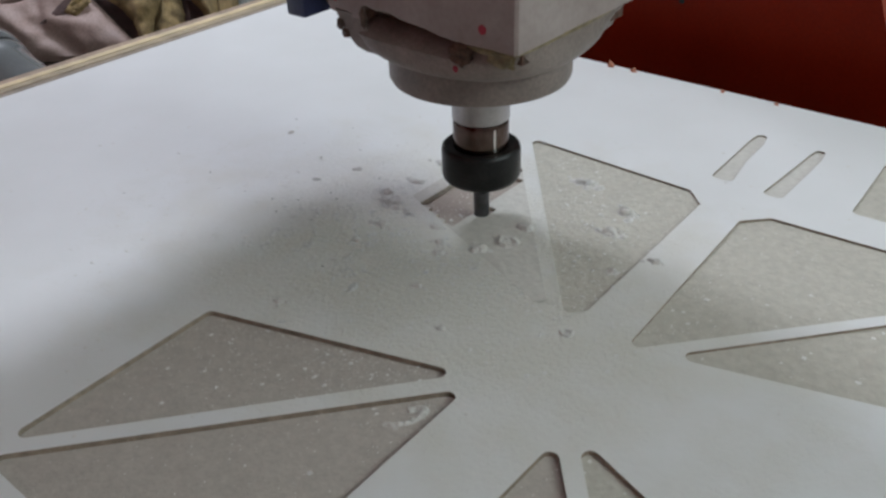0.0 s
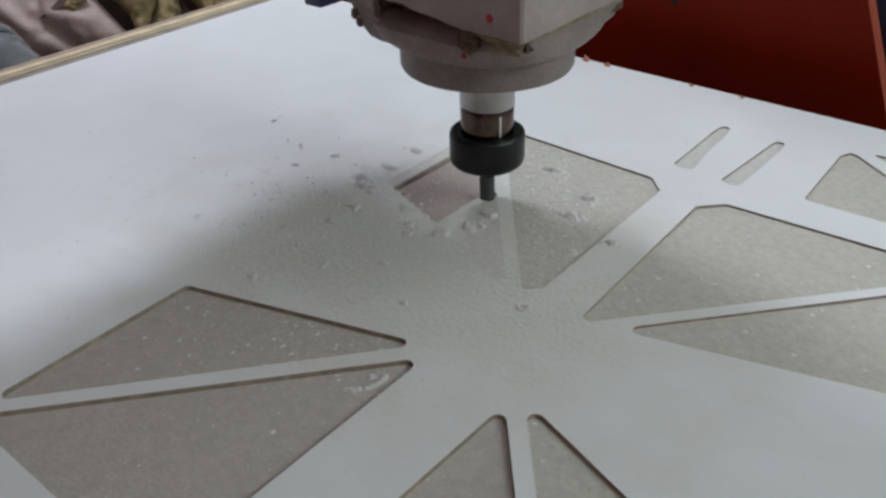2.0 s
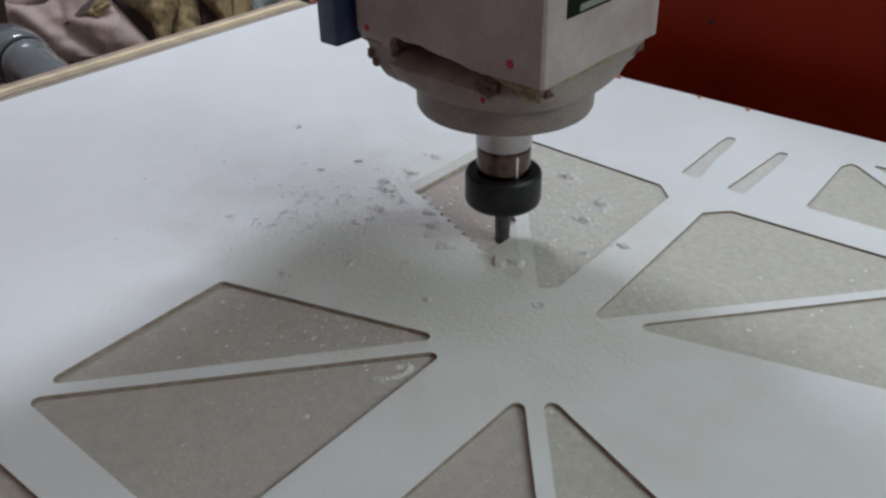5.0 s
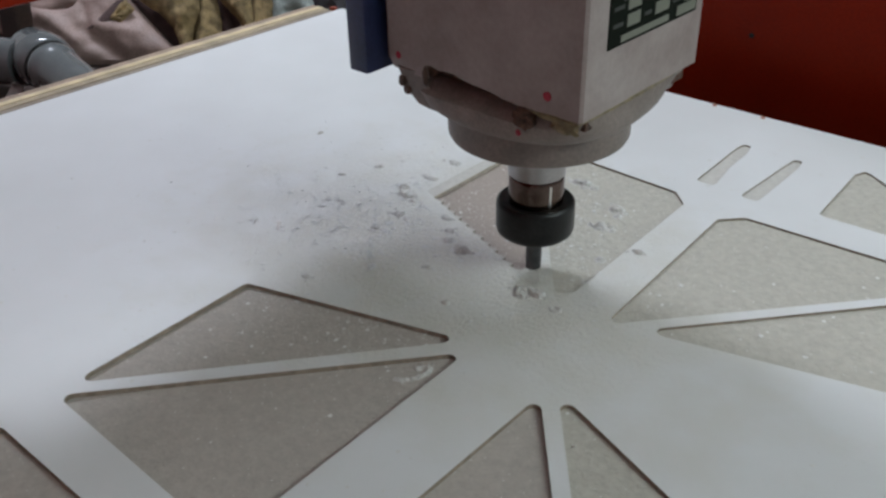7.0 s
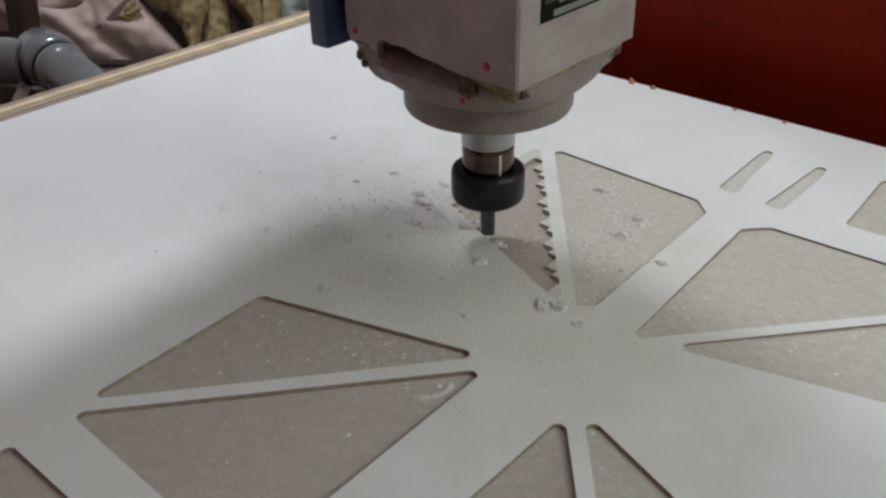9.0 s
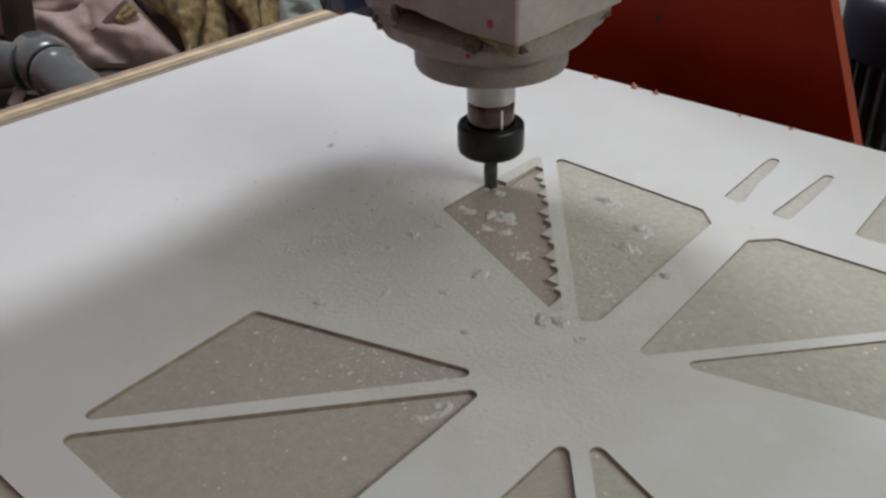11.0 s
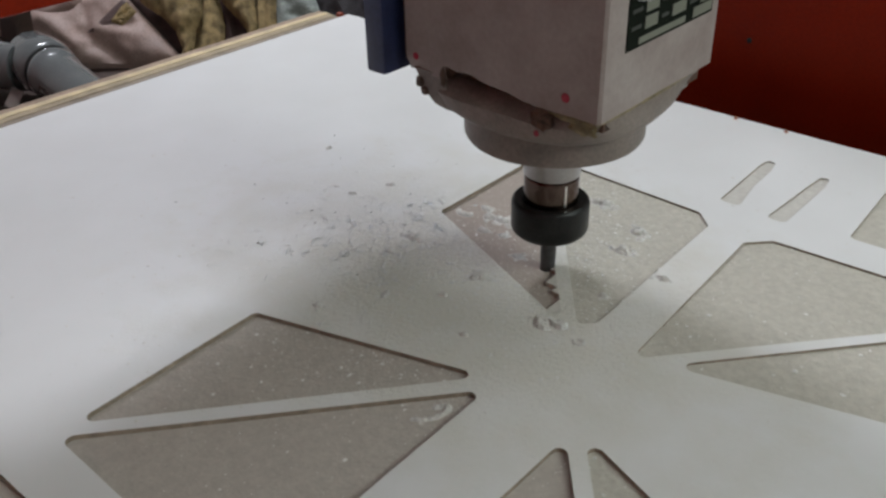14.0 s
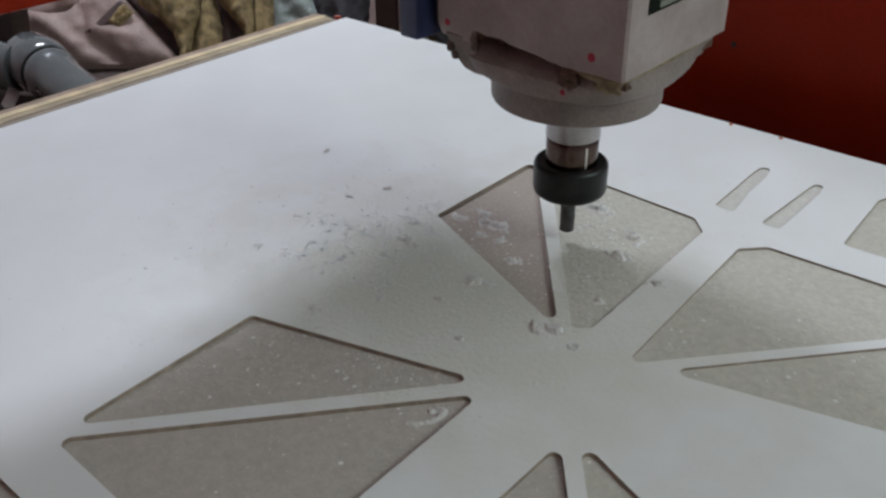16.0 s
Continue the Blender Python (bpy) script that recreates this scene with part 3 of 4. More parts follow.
    for k, (x, y, z) in enumerate(((.0222, -.0402, .0905), (-.0315, .0385, .0925), (.0405, .0240, .0912), (.0402, -.0215, .0906))):
        bolt = lump((.0046, .0034, .0044), 50 + k, .28, 1.8, 4, False)
        bmesh.ops.transform(bolt, matrix=Matrix.Translation((x, y, z)), verts=bolt.verts)
        part("flange_bolt", bolt, M_RUST_SHADE, ob, "rusty bolt head caked with grime", True)
    part("fleck", lathe([(.0011, 0), (.0013, .0003), (.0007, .0006)], 12, pose(.0212, -.0424, .0852, 90)), M_MARK, ob, "small red paint speck")
    for x, z, r in ((.032, .1013, .0018), (-.0405, .1010, .0015)):
        part("paint_mark", lathe([(r * .9, 0), (r, .0002), (r * .7, .0004)], 14, pose(x, -.0405, z, 90)), M_MARK, ob, "small red paint mark")
    # rating plate on the side
    plate = part("rating_plate", box(.0467, .0471, -.0275, .0352, .1172, .1640, .0001, 1), M_BLACK, ob, "black and pale rating plate")
    rnd = random.Random(4)
    part("plate_field", box(.0471, .0473, -.0195, .0135, .1184, .1208), M_WHITE, plate)
    part("plate_field", box(.0471, .0473, .0195, .0340, .1184, .1222), M_WHITE, plate)
    for r in range(6):
        z = .1222 + r * .0060
        for y0, y1 in ((-.0160, -.0075), (.0030, .0130), (.0245, .0340)):
            part("plate_field", box(.0471, .0473, y0, y1, z + .0008, z + .0052), M_WHITE, plate)
        for y0, y1 in ((-.0260, -.0175), (-.0055, .0012), (.0150, .0230)):
            part("plate_print", box(.0471, .0472, y0 + .001, y1 - rnd.uniform(.0005, .003), z + .0020, z + .0034), M_GREYPRINT, plate)
    for y, z, a, b, k in ((-.0185, .1410, .0050, .0055, 1), (-.0130, .1455, .0042, .0062, 2), (-.0145, .1375, .0035, .0035, 3), (-.0215, .1475, .0032, .0050, 4)):
        foil = lump((.0006, a, b), 80 + k, .45, 2.6, 4)
        bmesh.ops.transform(foil, matrix=Matrix.Translation((.0474, y, z)), verts=foil.verts)
        part("torn_foil", foil, M_FRAME, plate, "crumpled silvery foil where the plate is torn", True)
    part("mount_plate", box(-.0618, -.0512, -.0480, .0450, .0922, .30, .0012), M_BLUE, ob, "dark blue mounting plate", True)
    part("mount_bracket", box(-.0511, -.0447, -.0365, .0400, .0960, .30, .001), M_BRACKET, ob, "dark rusty bracket behind the plate")
    # Unseen: carriage sized, and sheet and plate added, to block the strip lamp.
    part("carriage", box(-.1045, -.0670, -.0600, .0450, .1692, .645, .003), M_BLUE, ob, "dark lifting carriage")
    part("carriage_shade_sheet", join_boxes([(-.200, -.1965, -.200, .035, .1500, .640), (-.200, -.067, -.200, .035, .640, .645)], .0008), M_BLUE, ob, "unseen sheet added to cast shade beside the spindle")
    part("carriage_shade_plate", box(-.196, -.067, -.060, .045, .1600, .1690, .0008), M_BLUE, ob, "unseen plate added under the carriage to widen its shade")
    for ch in ob.children:
        if ch.name.startswith("carriage"):
            continue
        rise = 0.0 if ch.name.startswith("cutter") else .0009 if ch.name.split(".")[0] in ("collet_nut", "shaft", "shaft_glint") else .0015
        ch.matrix_basis = Matrix.Translation((0, 0, rise)) @ ch.matrix_basis
    return ob


SPINDLE = spindle()


def gantry():
    ob = thing("gantry", "red painted machine gantry with side plate and cross beam", "gantry")
    bm = bmesh.new()
    poly = [(-.135, -.30), (.218, -.30), (.1154, -.030), (.079, .066), (.030, .220), (.0, .62), (-.20, .62), (-.20, .46), (-.135, .30)]
    lo = [bm.verts.new((x, .060, z)) for x, z in poly]
    hi = [bm.verts.new((x, .072, z)) for x, z in poly]
    bm.faces.new(lo)
    bm.faces.new(hi[::-1])
    for i in range(len(poly)):
        bm.faces.new((lo[i], lo[(i + 1) % len(poly)], hi[(i + 1) % len(poly)], hi[i]))
    # edges get a brighter orange, the window's light put into the paint
    for f in bm.faces:
        if len(f.verts) == 4:
            f.material_index = 1
    part("side_plate", bm, [M_RED, M_ORANGE], ob, "glossy red steel side plate, its edges in a lit orange copy of the paint")
    part("plug", lathe([(.0016, 0), (.0018, .0004), (.0016, .0009)], 16, pose(-.0340, .0600, .0280, 90)), M_RUBBER, ob, "small dark plug")
    # Out of view the beam is stepped and widened only to shape its shadow.
    part("cross_beam", join_boxes([(-.187, -.105, BY - .05, -.320, .1372, .26), (-.187, -.105, -.345, -.320, .26, .62), (-.187, -.105, -.320, .060, .500, .62), (-.240, -.1875, BY - .05, -.375, .1372, .26)], .001), M_RED, ob, "red steel cross beam, stepped out of view to shape its shade")
    # flat dark disc in place of a hole: its darkness is in the colour
    part("beam_hole", lathe([(.0072, 0), (.0085, .0004), (.0085, .0010)], 28, pose(-.1052, -.381, .1530, 0, 90)), M_RUBBER, ob, "dark disc set on the beam for a round hole")
    bm = box(-.26, .20, BY - .062, BY - .05, -.30, .40)
    part("side_plate", bm, M_RED, ob)
    return ob


GANTRY = gantry()


def near_edge(p, poly):
    """The distance from a place to a polygon's rim."""
    best = 9.0
    for (x0, y0), (x1, y1) in zip(poly, poly[1:] + poly[:1]):
        dx, dy = x1 - x0, y1 - y0
        u = max(0.0, min(1.0, ((p[0] - x0) * dx + (p[1] - y0) * dy) / (dx * dx + dy * dy)))
        best = min(best, math.hypot(p[0] - x0 - u * dx, p[1] - y0 - u * dy))
    return best


def hide(outline, thick, seed, rough=.0015, freq=60, creases=(), step=.0035, ragged=.0, soft=.016):
    """A thick soft piece of leather or cloth: rounded at its rim, with folds (x0, y0, x1, y1, rise, width) and wrinkles."""
    from mathutils.geometry import delaunay_2d_cdt
    rim = []
    for (x0, y0), (x1, y1) in zip(outline, outline[1:] + outline[:1]):
        n = max(1, round(math.hypot(x1 - x0, y1 - y0) / step))
        for i in range(n):
            x, y = x0 + (x1 - x0) * i / n, y0 + (y1 - y0) * i / n
            w = noise.noise_vector(Vector((x * 300, y * 300, seed))) * ragged + noise.noise_vector(Vector((x * 60, y * 60, seed))) * ragged
            rim.append((x + w.x, max(0.0, y + w.y)))
    pts = [Vector(p) for p in rim]
    xs, ys = [p[0] for p in rim], [p[1] for p in rim]
    i = 0
    while min(xs) + i * step < max(xs):
        j = 0
        while min(ys) + j * step < max(ys):
            p = (min(xs) + (i + .5 * (j % 2)) * step, min(ys) + j * step)
            if within(p, rim) and near_edge(p, rim) > step * .6:
                pts.append(Vector(p))
            j += 1
        i += 1
    ov, _, of, _, _, _ = delaunay_2d_cdt(pts, [], [list(range(len(rim)))], 1, 1e-7)
    bm = bmesh.new()
    front, back = [], []
    for v in ov:
        d = near_edge(v, rim)
        if d < 1e-5:
            q = bm.verts.new((v.x, v.y, 0))
            front.append(q)
            back.append(q)
            continue
        u = 1 - min(1.0, d / soft)
        h = thick * math.sqrt(max(0.0, 1 - u * u))
        for x0, y0, x1, y1, rise, width in creases:
            h += rise * math.exp(-(near_edge(v, [(x0, y0), (x1, y1)]) / width) ** 2) * min(1, d / .006)
        w = Vector((v.x, v.y, seed * .37)) * freq
        h += rough * (1 - 2 * abs(noise.noise(w))) * min(1, d / .005) + rough * .5 * noise.noise(w * 2.7)
        front.append(bm.verts.new((v.x, v.y, h)))
        back.append(bm.verts.new((v.x, v.y, -.35 * thick * math.sqrt(max(0.0, 1 - u * u)))))
    for f in of:
        for side in (front, back):
            q = [side[i] for i in f]
            if len({v.index for v in q} | set(q)) >= 3:
                try:
                    bm.faces.new(q)
                except ValueError:
                    pass
    return bm


# ---- the bench behind and what lies on it ----
BENCH = -0.140


def background():
    bench = thing("work_bench", "low dark brown bench beside the machine", "bench")
    part("bench_top", box(-1.3, -0.075, -0.75, 0.75, BENCH - .03, BENCH, .003), M_BENCH, bench)
    for x in (-1.25, -0.15):
        for y in (-0.7, 0.65):
            part("leg", box(x, x + .05, y, y + .05, -0.85, BENCH - .03, .002), M_BENCH, bench)

    pipe = thing("drain_pipe", "grey plastic drain pipe with socket and rubber ring", "pipe")
    a, b, c = Vector((-.362, -.102, BENCH + .040)), Vector((-.215, -.117, BENCH + .026)), Vector((-.520, -.170, BENCH + .032))
    def along(p, q):
        return Matrix.Translation(p) @ (q - p).to_track_quat("Z", "Y").to_matrix().to_4x4()
    n = (b - a).length
    part("tube", lathe([(.0250, .0), (.0262, .0108), (.0278, .0145), (.0284, .0195), (.0278, .0245), (.0266, .0285), (.0255, .0320), (.0250, .038), (.0246, n), (.0228, n + .0005), (.0228, n - .05)], 48, along(a, b)), M_PIPE, pipe, "smooth grey pipe", True)
    part("socket", lathe([(.0262, -.042), (.0280, -.038), (.0285, -.026), (.0296, -.022), (.0306, -.014), (.0308, -.008), (.0304, -.002), (.0296, .003), (.0284, .0065), (.0266, .0082)], 48, along(a, b)), M_PIPE, pipe, "thicker grey pipe socket", True)
    part("rubber_ring", lathe([(.0262, .0078), (.0280, .0082), (.0280, .0105), (.0258, .0108)], 48, along(a, b)), M_RUBBER, pipe, "black rubber ring", True)
    n = (c - a).length
    part("tube", lathe([(.0255, .030), (.0255, n)], 40, along(a, c)), M_PIPE, pipe, "smooth grey pipe", True)

    def heap(name, label, cat, at, size, seed, m, rough=.22, freq=2.4, rz=0, sub=5, rx=0, ry=0):
        ob = new(name, mesh_of(lump(size, seed, rough, freq, sub, True, BENCH - at[2] if at[2] - size[2] * 1.3 < BENCH else None), name, m, True))
        ob.matrix_basis = pose(*at, rx, ry, rz)
        return tagged(ob, label, cat)
    right, up = Vector((.745, .667, 0)), Vector((-.4287, .4789, .7660))
    facing = right.cross(up)

    def leaning(off):
        """The pose of a piece that leans back over the bench, off metres before the leather."""
        o = Vector((-.40, 0, BENCH + .002)) + facing * off
        return Matrix(((right.x, up.x, facing.x, o.x), (right.y, up.y, facing.y, o.y), (right.z, up.z, facing.z, o.z), (0, 0, 0, 1)))

    bag = thing("leather_bag", "crumpled pinkish-brown leather bag with an open slit on the bench", "bag", leaning(0))
    part("body", hide([(-.124, .083), (-.118, .0), (-.06, .0), (.025, .0), (.0760, .0), (.0655, .0187), (.0330, .0548), (.0075, .0834), (-.003, .100), (-.046, .086), (-.060, .072), (-.080, .069), (-.107, .074)], .013, 3, .0016, 34,
         ((-.090, .058, -.046, .026, .008, .010), (-.044, .040, .002, .006, -.007, .010), (-.042, .046, .024, .035, .004, .009), (-.112, .066, -.102, .030, -.005, .008), (-.043, .070, -.036, .046, -.004, .006), (.010, .030, .052, .012, .004, .012))), M_LEATHER, bag, "", True)
    # raised dark piece: the slit's shade is put into its colour
    part("opening", hide([(-.036, .0385), (-.020, .0405), (-.004, .0480), (.004, .062), (.012, .074), (.004, .079), (-.010, .065), (-.024, .050)], .002, 4, .0006, 120, soft=.004, step=.0022), M_BROWN, bag, "dark piece laid on for the shaded slit of the bag's opening", True).matrix_basis = pose(0, 0, .0145)
    part("flap", hide([(-.0080, .0520), (.0050, .0700), (.0090, .0740), (.0225, .0620), (.0130, .0510), (.0050, .0445), (-.0020, .0480)], .003, 6, .0012, 260, ((.001, .055, .016, .066, -.003, .0015), (-.003, .050, .009, .052, -.003, .0014)), soft=.004, step=.0018, ragged=.0012), M_SACK, bag, "olive lining folded out of the opening", True).matrix_basis = pose(0, 0, .0165)

    def soft_piece(name, label, outline, off, thick, seed, m, rough, freq, creases=(), ragged=.0):
        ob = new(name, mesh_of(hide(outline, thick, seed, rough, freq, creases, .0032, ragged), name, m, True))
        ob.matrix_basis = leaning(off)
        return tagged(ob, label, "cloth")
    # dark sheet where only a shaded gap lies between bag and sacking
    soft_piece("brown_leather", "dark brown piece filling the shaded gap between bag and sacking", [(-.006, .100), (.060, .014), (.070, .0), (.105, .0), (.092, .060), (.080, .100)], -.012, .006, 11, M_BROWN, .001, 60)
    soft_piece("sacking", "fuzzy olive sacking cuff hanging over the bench", [(.006, .104), (.0255, .0740), (.0500, .0560), (.0675, .0380), (.0750, .0150), (.0780, .0), (.0880, .0), (.0905, .0390), (.0965, .0560), (.0980, .104)], .012, .012, 5, M_SACK, .0022, 90, ((.045, .100, .080, .050, .005, .012), (.060, .045, .080, .070, -.003, .006)), .0016)
    soft_piece("sacking", "shaded brown-olive sacking behind the cuff", [(.092, .102), (.086, .046), (.080, .0), (.118, .0), (.120, .050), (.110, .102)], -.004, .010, 8, M_SACK, .0018, 80, ((.100, .08, .100, .01, .004, .006),), .001)
    soft_piece("brown_leather", "dark red-brown leather in a fold", [(.098, .104), (.106, .0), (.150, .0), (.146, .104)], -.014, .006, 12, M_BROWN, .0012, 60, ((.118, .09, .130, .02, .004, .004),))
    soft_piece("sacking", "fuzzy olive sacking cuff hanging over the bench", [(.100, .106), (.1215, .0715), (.1370, .0550), (.1480, .0390), (.1500, .0), (.1640, .0), (.1600, .0560), (.1570, .106)], .010, .011, 9, M_SACK, .0022, 90, ((.130, .095, .152, .040, .004, .009),), .0016)
    soft_piece("sacking", "olive-brown sacking strip standing upright", [(.1565, .106), (.1580, .0), (.1840, .0), (.1815, .106)], .0, .010, 10, M_SACK, .0016, 70, ((.168, .09, .170, .02, -.004, .004),), .001)
    soft_piece("grey_cloth", "grey-green woven cloth on the bench", [(.1790, .106), (.1830, .0), (.2480, .0), (.2420, .0600), (.2300, .0790), (.2220, .106)], -.002, .010, 14, M_GREYCL, .0020, 70, ((.190, .09, .225, .06, .004, .006), (.200, .06, .235, .05, -.003, .005)), .001)
    soft_piece("dark_cloth", "dark crumpled cloth at the bench corner", [(.2230, .106), (.2290, .0760), (.2480, .0), (.3000, .0), (.2980, .050), (.3000, .106)], .004, .010, 17, M_DARKCL, .0030, 60, ((.245, .09, .270, .04, .006, .005), (.275, .09, .285, .03, -.005, .005)))
    soft_piece("pale_cloth", "narrow strip of pale striped cloth", [(.286, .106), (.290, .0), (.306, .0), (.304, .106)], .006, .005, 19, M_LEATHER, .0012, 80)
    heap("brown_cloth", "brown cloth behind the leather bag", "cloth", (-.600, .060, -.110), (.140, .070, .060), 21, M_LEATHER, .2, 1.6, 30)
    heap("dark_cloth", "dark brown cloth behind the sacking", "cloth", (-.420, .260, -.100), (.150, .040, .080), 12, M_DARKCL, .25, 2.0, 42)
    for label, m, x0, x1 in (("dark brown wooden post standing on the bench", M_BENCH, -.171, -.137), ("mauve-grey painted post standing on the bench", M_PAINT, -.1355, -.108)):
        ob = new("upright_post", mesh_of(box(x0, x1, .200, .230, BENCH, .02, .002), "upright_post", m))
        tagged(ob, label, "post")
    for k, (x0, h, m) in enumerate(((-.103, .050, M_HOSE), (-.092, .036, M_DARKCL), (-.085, .060, M_HOSE))):
        bm, rings = bmesh.new(), []
        for i in range(25):
            u = i / 24
            c = Vector((x0 + .030 * u + .02 * u * u, .215 + .05 * u, BENCH + .0075 + h * (1 - u) ** 2 + .012 * k))
            d = Vector((.030 + .04 * u, .05, -2 * h * (1 - u))).normalized()
            e = d.cross(Vector((0, 0, 1))).normalized()
            g = d.cross(e)
            rings.append([bm.verts.new(c + (e * math.cos(a) + g * math.sin(a)) * .0065) for a in (2 * math.pi * j / 14 for j in range(14))])
        for a, b in zip(rings, rings[1:]):
            for j in range(14):
                bm.faces.new((a[j], a[(j + 1) % 14], b[(j + 1) % 14], b[j]))
        bm.faces.new(rings[0])
        bm.faces.new(rings[-1][::-1])
        tagged(new("hose", mesh_of(bm, "hose", m, True)), "curved hose lying over the bench corner", "hose")
    scrap = new("paper_scrap", mesh_of(hide([(0, .001), (.016, .0), (.018, .022), (.003, .024)], .0008, 23, .001, 120, step=.003, soft=.003), "paper_scrap", M_WALL, True))
    scrap.matrix_basis = pose(-.395, -.146, BENCH + .001, 30, 0, 38)
    tagged(scrap, "small white scrap of paper beside the pipe", "paper")
    post = thing("wooden_post", "short brown wooden post on the bench", "post", pose(-.482, -.078, BENCH, 0, 8, 20))
    part("shank", box(-.013, .013, -.013, .013, -.002, .120, .003), M_BENCH, post)
    case = thing("plastic_case", "dark navy rounded plastic case", "case", pose(-.60, .028, BENCH))
    part("shell", lathe([(.020, .0), (.026, .004), (.028, .060), (.032, .078), (.034, .090), (.030, .110), (.02, .118)], 40), M_NAVY, case, smooth=True)
    clip_ob = new("orange_peg", mesh_of(box(-.0028, .0028, -.0022, .0022, -.0060, .0014, .0008), "orange_peg", M_ORANGE, True))
    clip_ob.matrix_basis = pose(-.0055, -.0045, 0, 0, 0, 20)
    tagged(clip_ob, "small orange peg at the board's corner", "peg")

    plinth = thing("machine_plinth", "dark steel plinth under the motor", "plinth", pose(.352, .350, 0))
    part("housing", box(-.09, .09, -.075, .09, -.85, -.175, .006), M_RUBBER, plinth)
    motor = thing("electric_motor", "dark upright electric motor with cooling fins and a slotted fan cowl", "motor", pose(.352, .350, -.1745))
    part("barrel", lathe([(.064, 0), (.066, .003), (.066, .010), (.050, .013), (.050, .118), (.052, .120)], 48), M_FIN, motor, "", True)
    for k in range(30):
        a = math.radians(12 * k)
        part("cooling_fin", box(.049, .0625, -.0014, .0014, .012, .118, .0004, 1), M_FIN, motor).matrix_basis = pose(0, 0, 0, 0, 0, 12 * k)
    part("fan_cowl", lathe([(.060, .118), (.0645, .120), (.066, .126), (.0655, .160), (.062, .172), (.054, .178), (.040, .179)], 64), M_NAVY, motor, "dark blue-black fan cowl", True)
    for k in range(40):
        part("cowl_slot", box(.034, .056, -.0011, .0011, .1780, .1800, .0002, 1), M_FRAME, motor).matrix_basis = pose(0, 0, 0, 0, 0, 9 * k)


background()


# ---- dust and chips ----
def on_board(x, y):
    """The height of the surface at a place."""
    for name, q in POCKETS.items():
        if within((x, y), q):
            return -DEPTHS.get(name, DEPTH)
    return 0.0


def grain(vs, fs, x, y, z, r, rnd):
    """A small crumb: a squashed, turned octahedron."""
    n = len(vs)
    a, s = rnd.uniform(0, 6.3), rnd.uniform(.45, 1.3)
    c, d = math.cos(a) * r, math.sin(a) * r
    vs += [(x + c, y + d, z + r * .15), (x - d * s, y + c * s, z + r * .2), (x - c, y - d, z + r * .1), (x + d * s, y - c * s, z + r * .25),
           (x + rnd.uniform(-.3, .3) * r, y + rnd.uniform(-.3, .3) * r, z + r * rnd.uniform(.22, .48)), (x, y, z - r * .2)]
    for i in range(4):
        j = (i + 1) % 4
        fs += [(n + i, n + j, n + 4), (n + j, n + i, n + 5)]


def dust():
    rnd = random.Random(11)
    for name, label, m, count, rmin, rmax in (("wood_dust", "fine pale wood dust scattered on the board", M_DUST, 26000, .00013, .00042),
                                              ("wood_crumbs", "small pale crumbs scattered on the board", M_DUST, 2600, .0003, .0012)):
        vs, fs = [], []
        while len(vs) < count * 6:
            if rnd.random() < .88:
                x, y = rnd.gauss(.305, .058), rnd.gauss(-.242, .046)
            else:
                x, y = rnd.uniform(.10, .56), rnd.uniform(-.46, -.02)
            if x < .02 or y > -.01 or (within((x, y), POCKETS["p"]) and rnd.random() < .75):
                continue
            r = rmin + (rmax - rmin) * rnd.random() ** 2.4
            grain(vs, fs, x, y, on_board(x, y), r, rnd)
        me = bpy.data.meshes.new(name)
        me.from_pydata(vs, [], fs)
        me.materials.append(m)
        tagged(new(name, me), label, "dust", kind="stuff")
    vs, fs = [], []
    while len(vs) < 6 * 360:
        x, y = rnd.gauss(.288, .030), rnd.gauss(-.236, .024)
        if on_board(x, y) == 0:
            r = rnd.uniform(.0006, .0012) + .0010 * rnd.random() ** 3
            for i in range(rnd.randint(2, 5)):
                grain(vs, fs, x + rnd.gauss(0, r * .7), y + rnd.gauss(0, r * .7), -.13 * r, r, rnd)
    me = bpy.data.meshes.new("wood_flakes")
    me.from_pydata(vs, [], fs)
    me.materials.append(M_DUST)
    tagged(new("wood_flakes", me), "loose pale flakes thrown beside the cutter's field", "dust", kind="stuff")
    vs, fs = [], []
    for k in range(28):
        x, y = rnd.gauss(.235, .04), rnd.gauss(-.215, .035)
        if not within((x, y), POCKETS["p"]):
            grain(vs, fs, x, y, on_board(x, y), rnd.uniform(.0003, .0007), rnd)
    me = bpy.data.meshes.new("dark_crumbs")
    me.from_pydata(vs, [], fs)
    me.materials.append(M_SPECK)
    tagged(new("dark_crumbs", me), "few dark crumbs among the dust", "dust", kind="stuff")


dust()


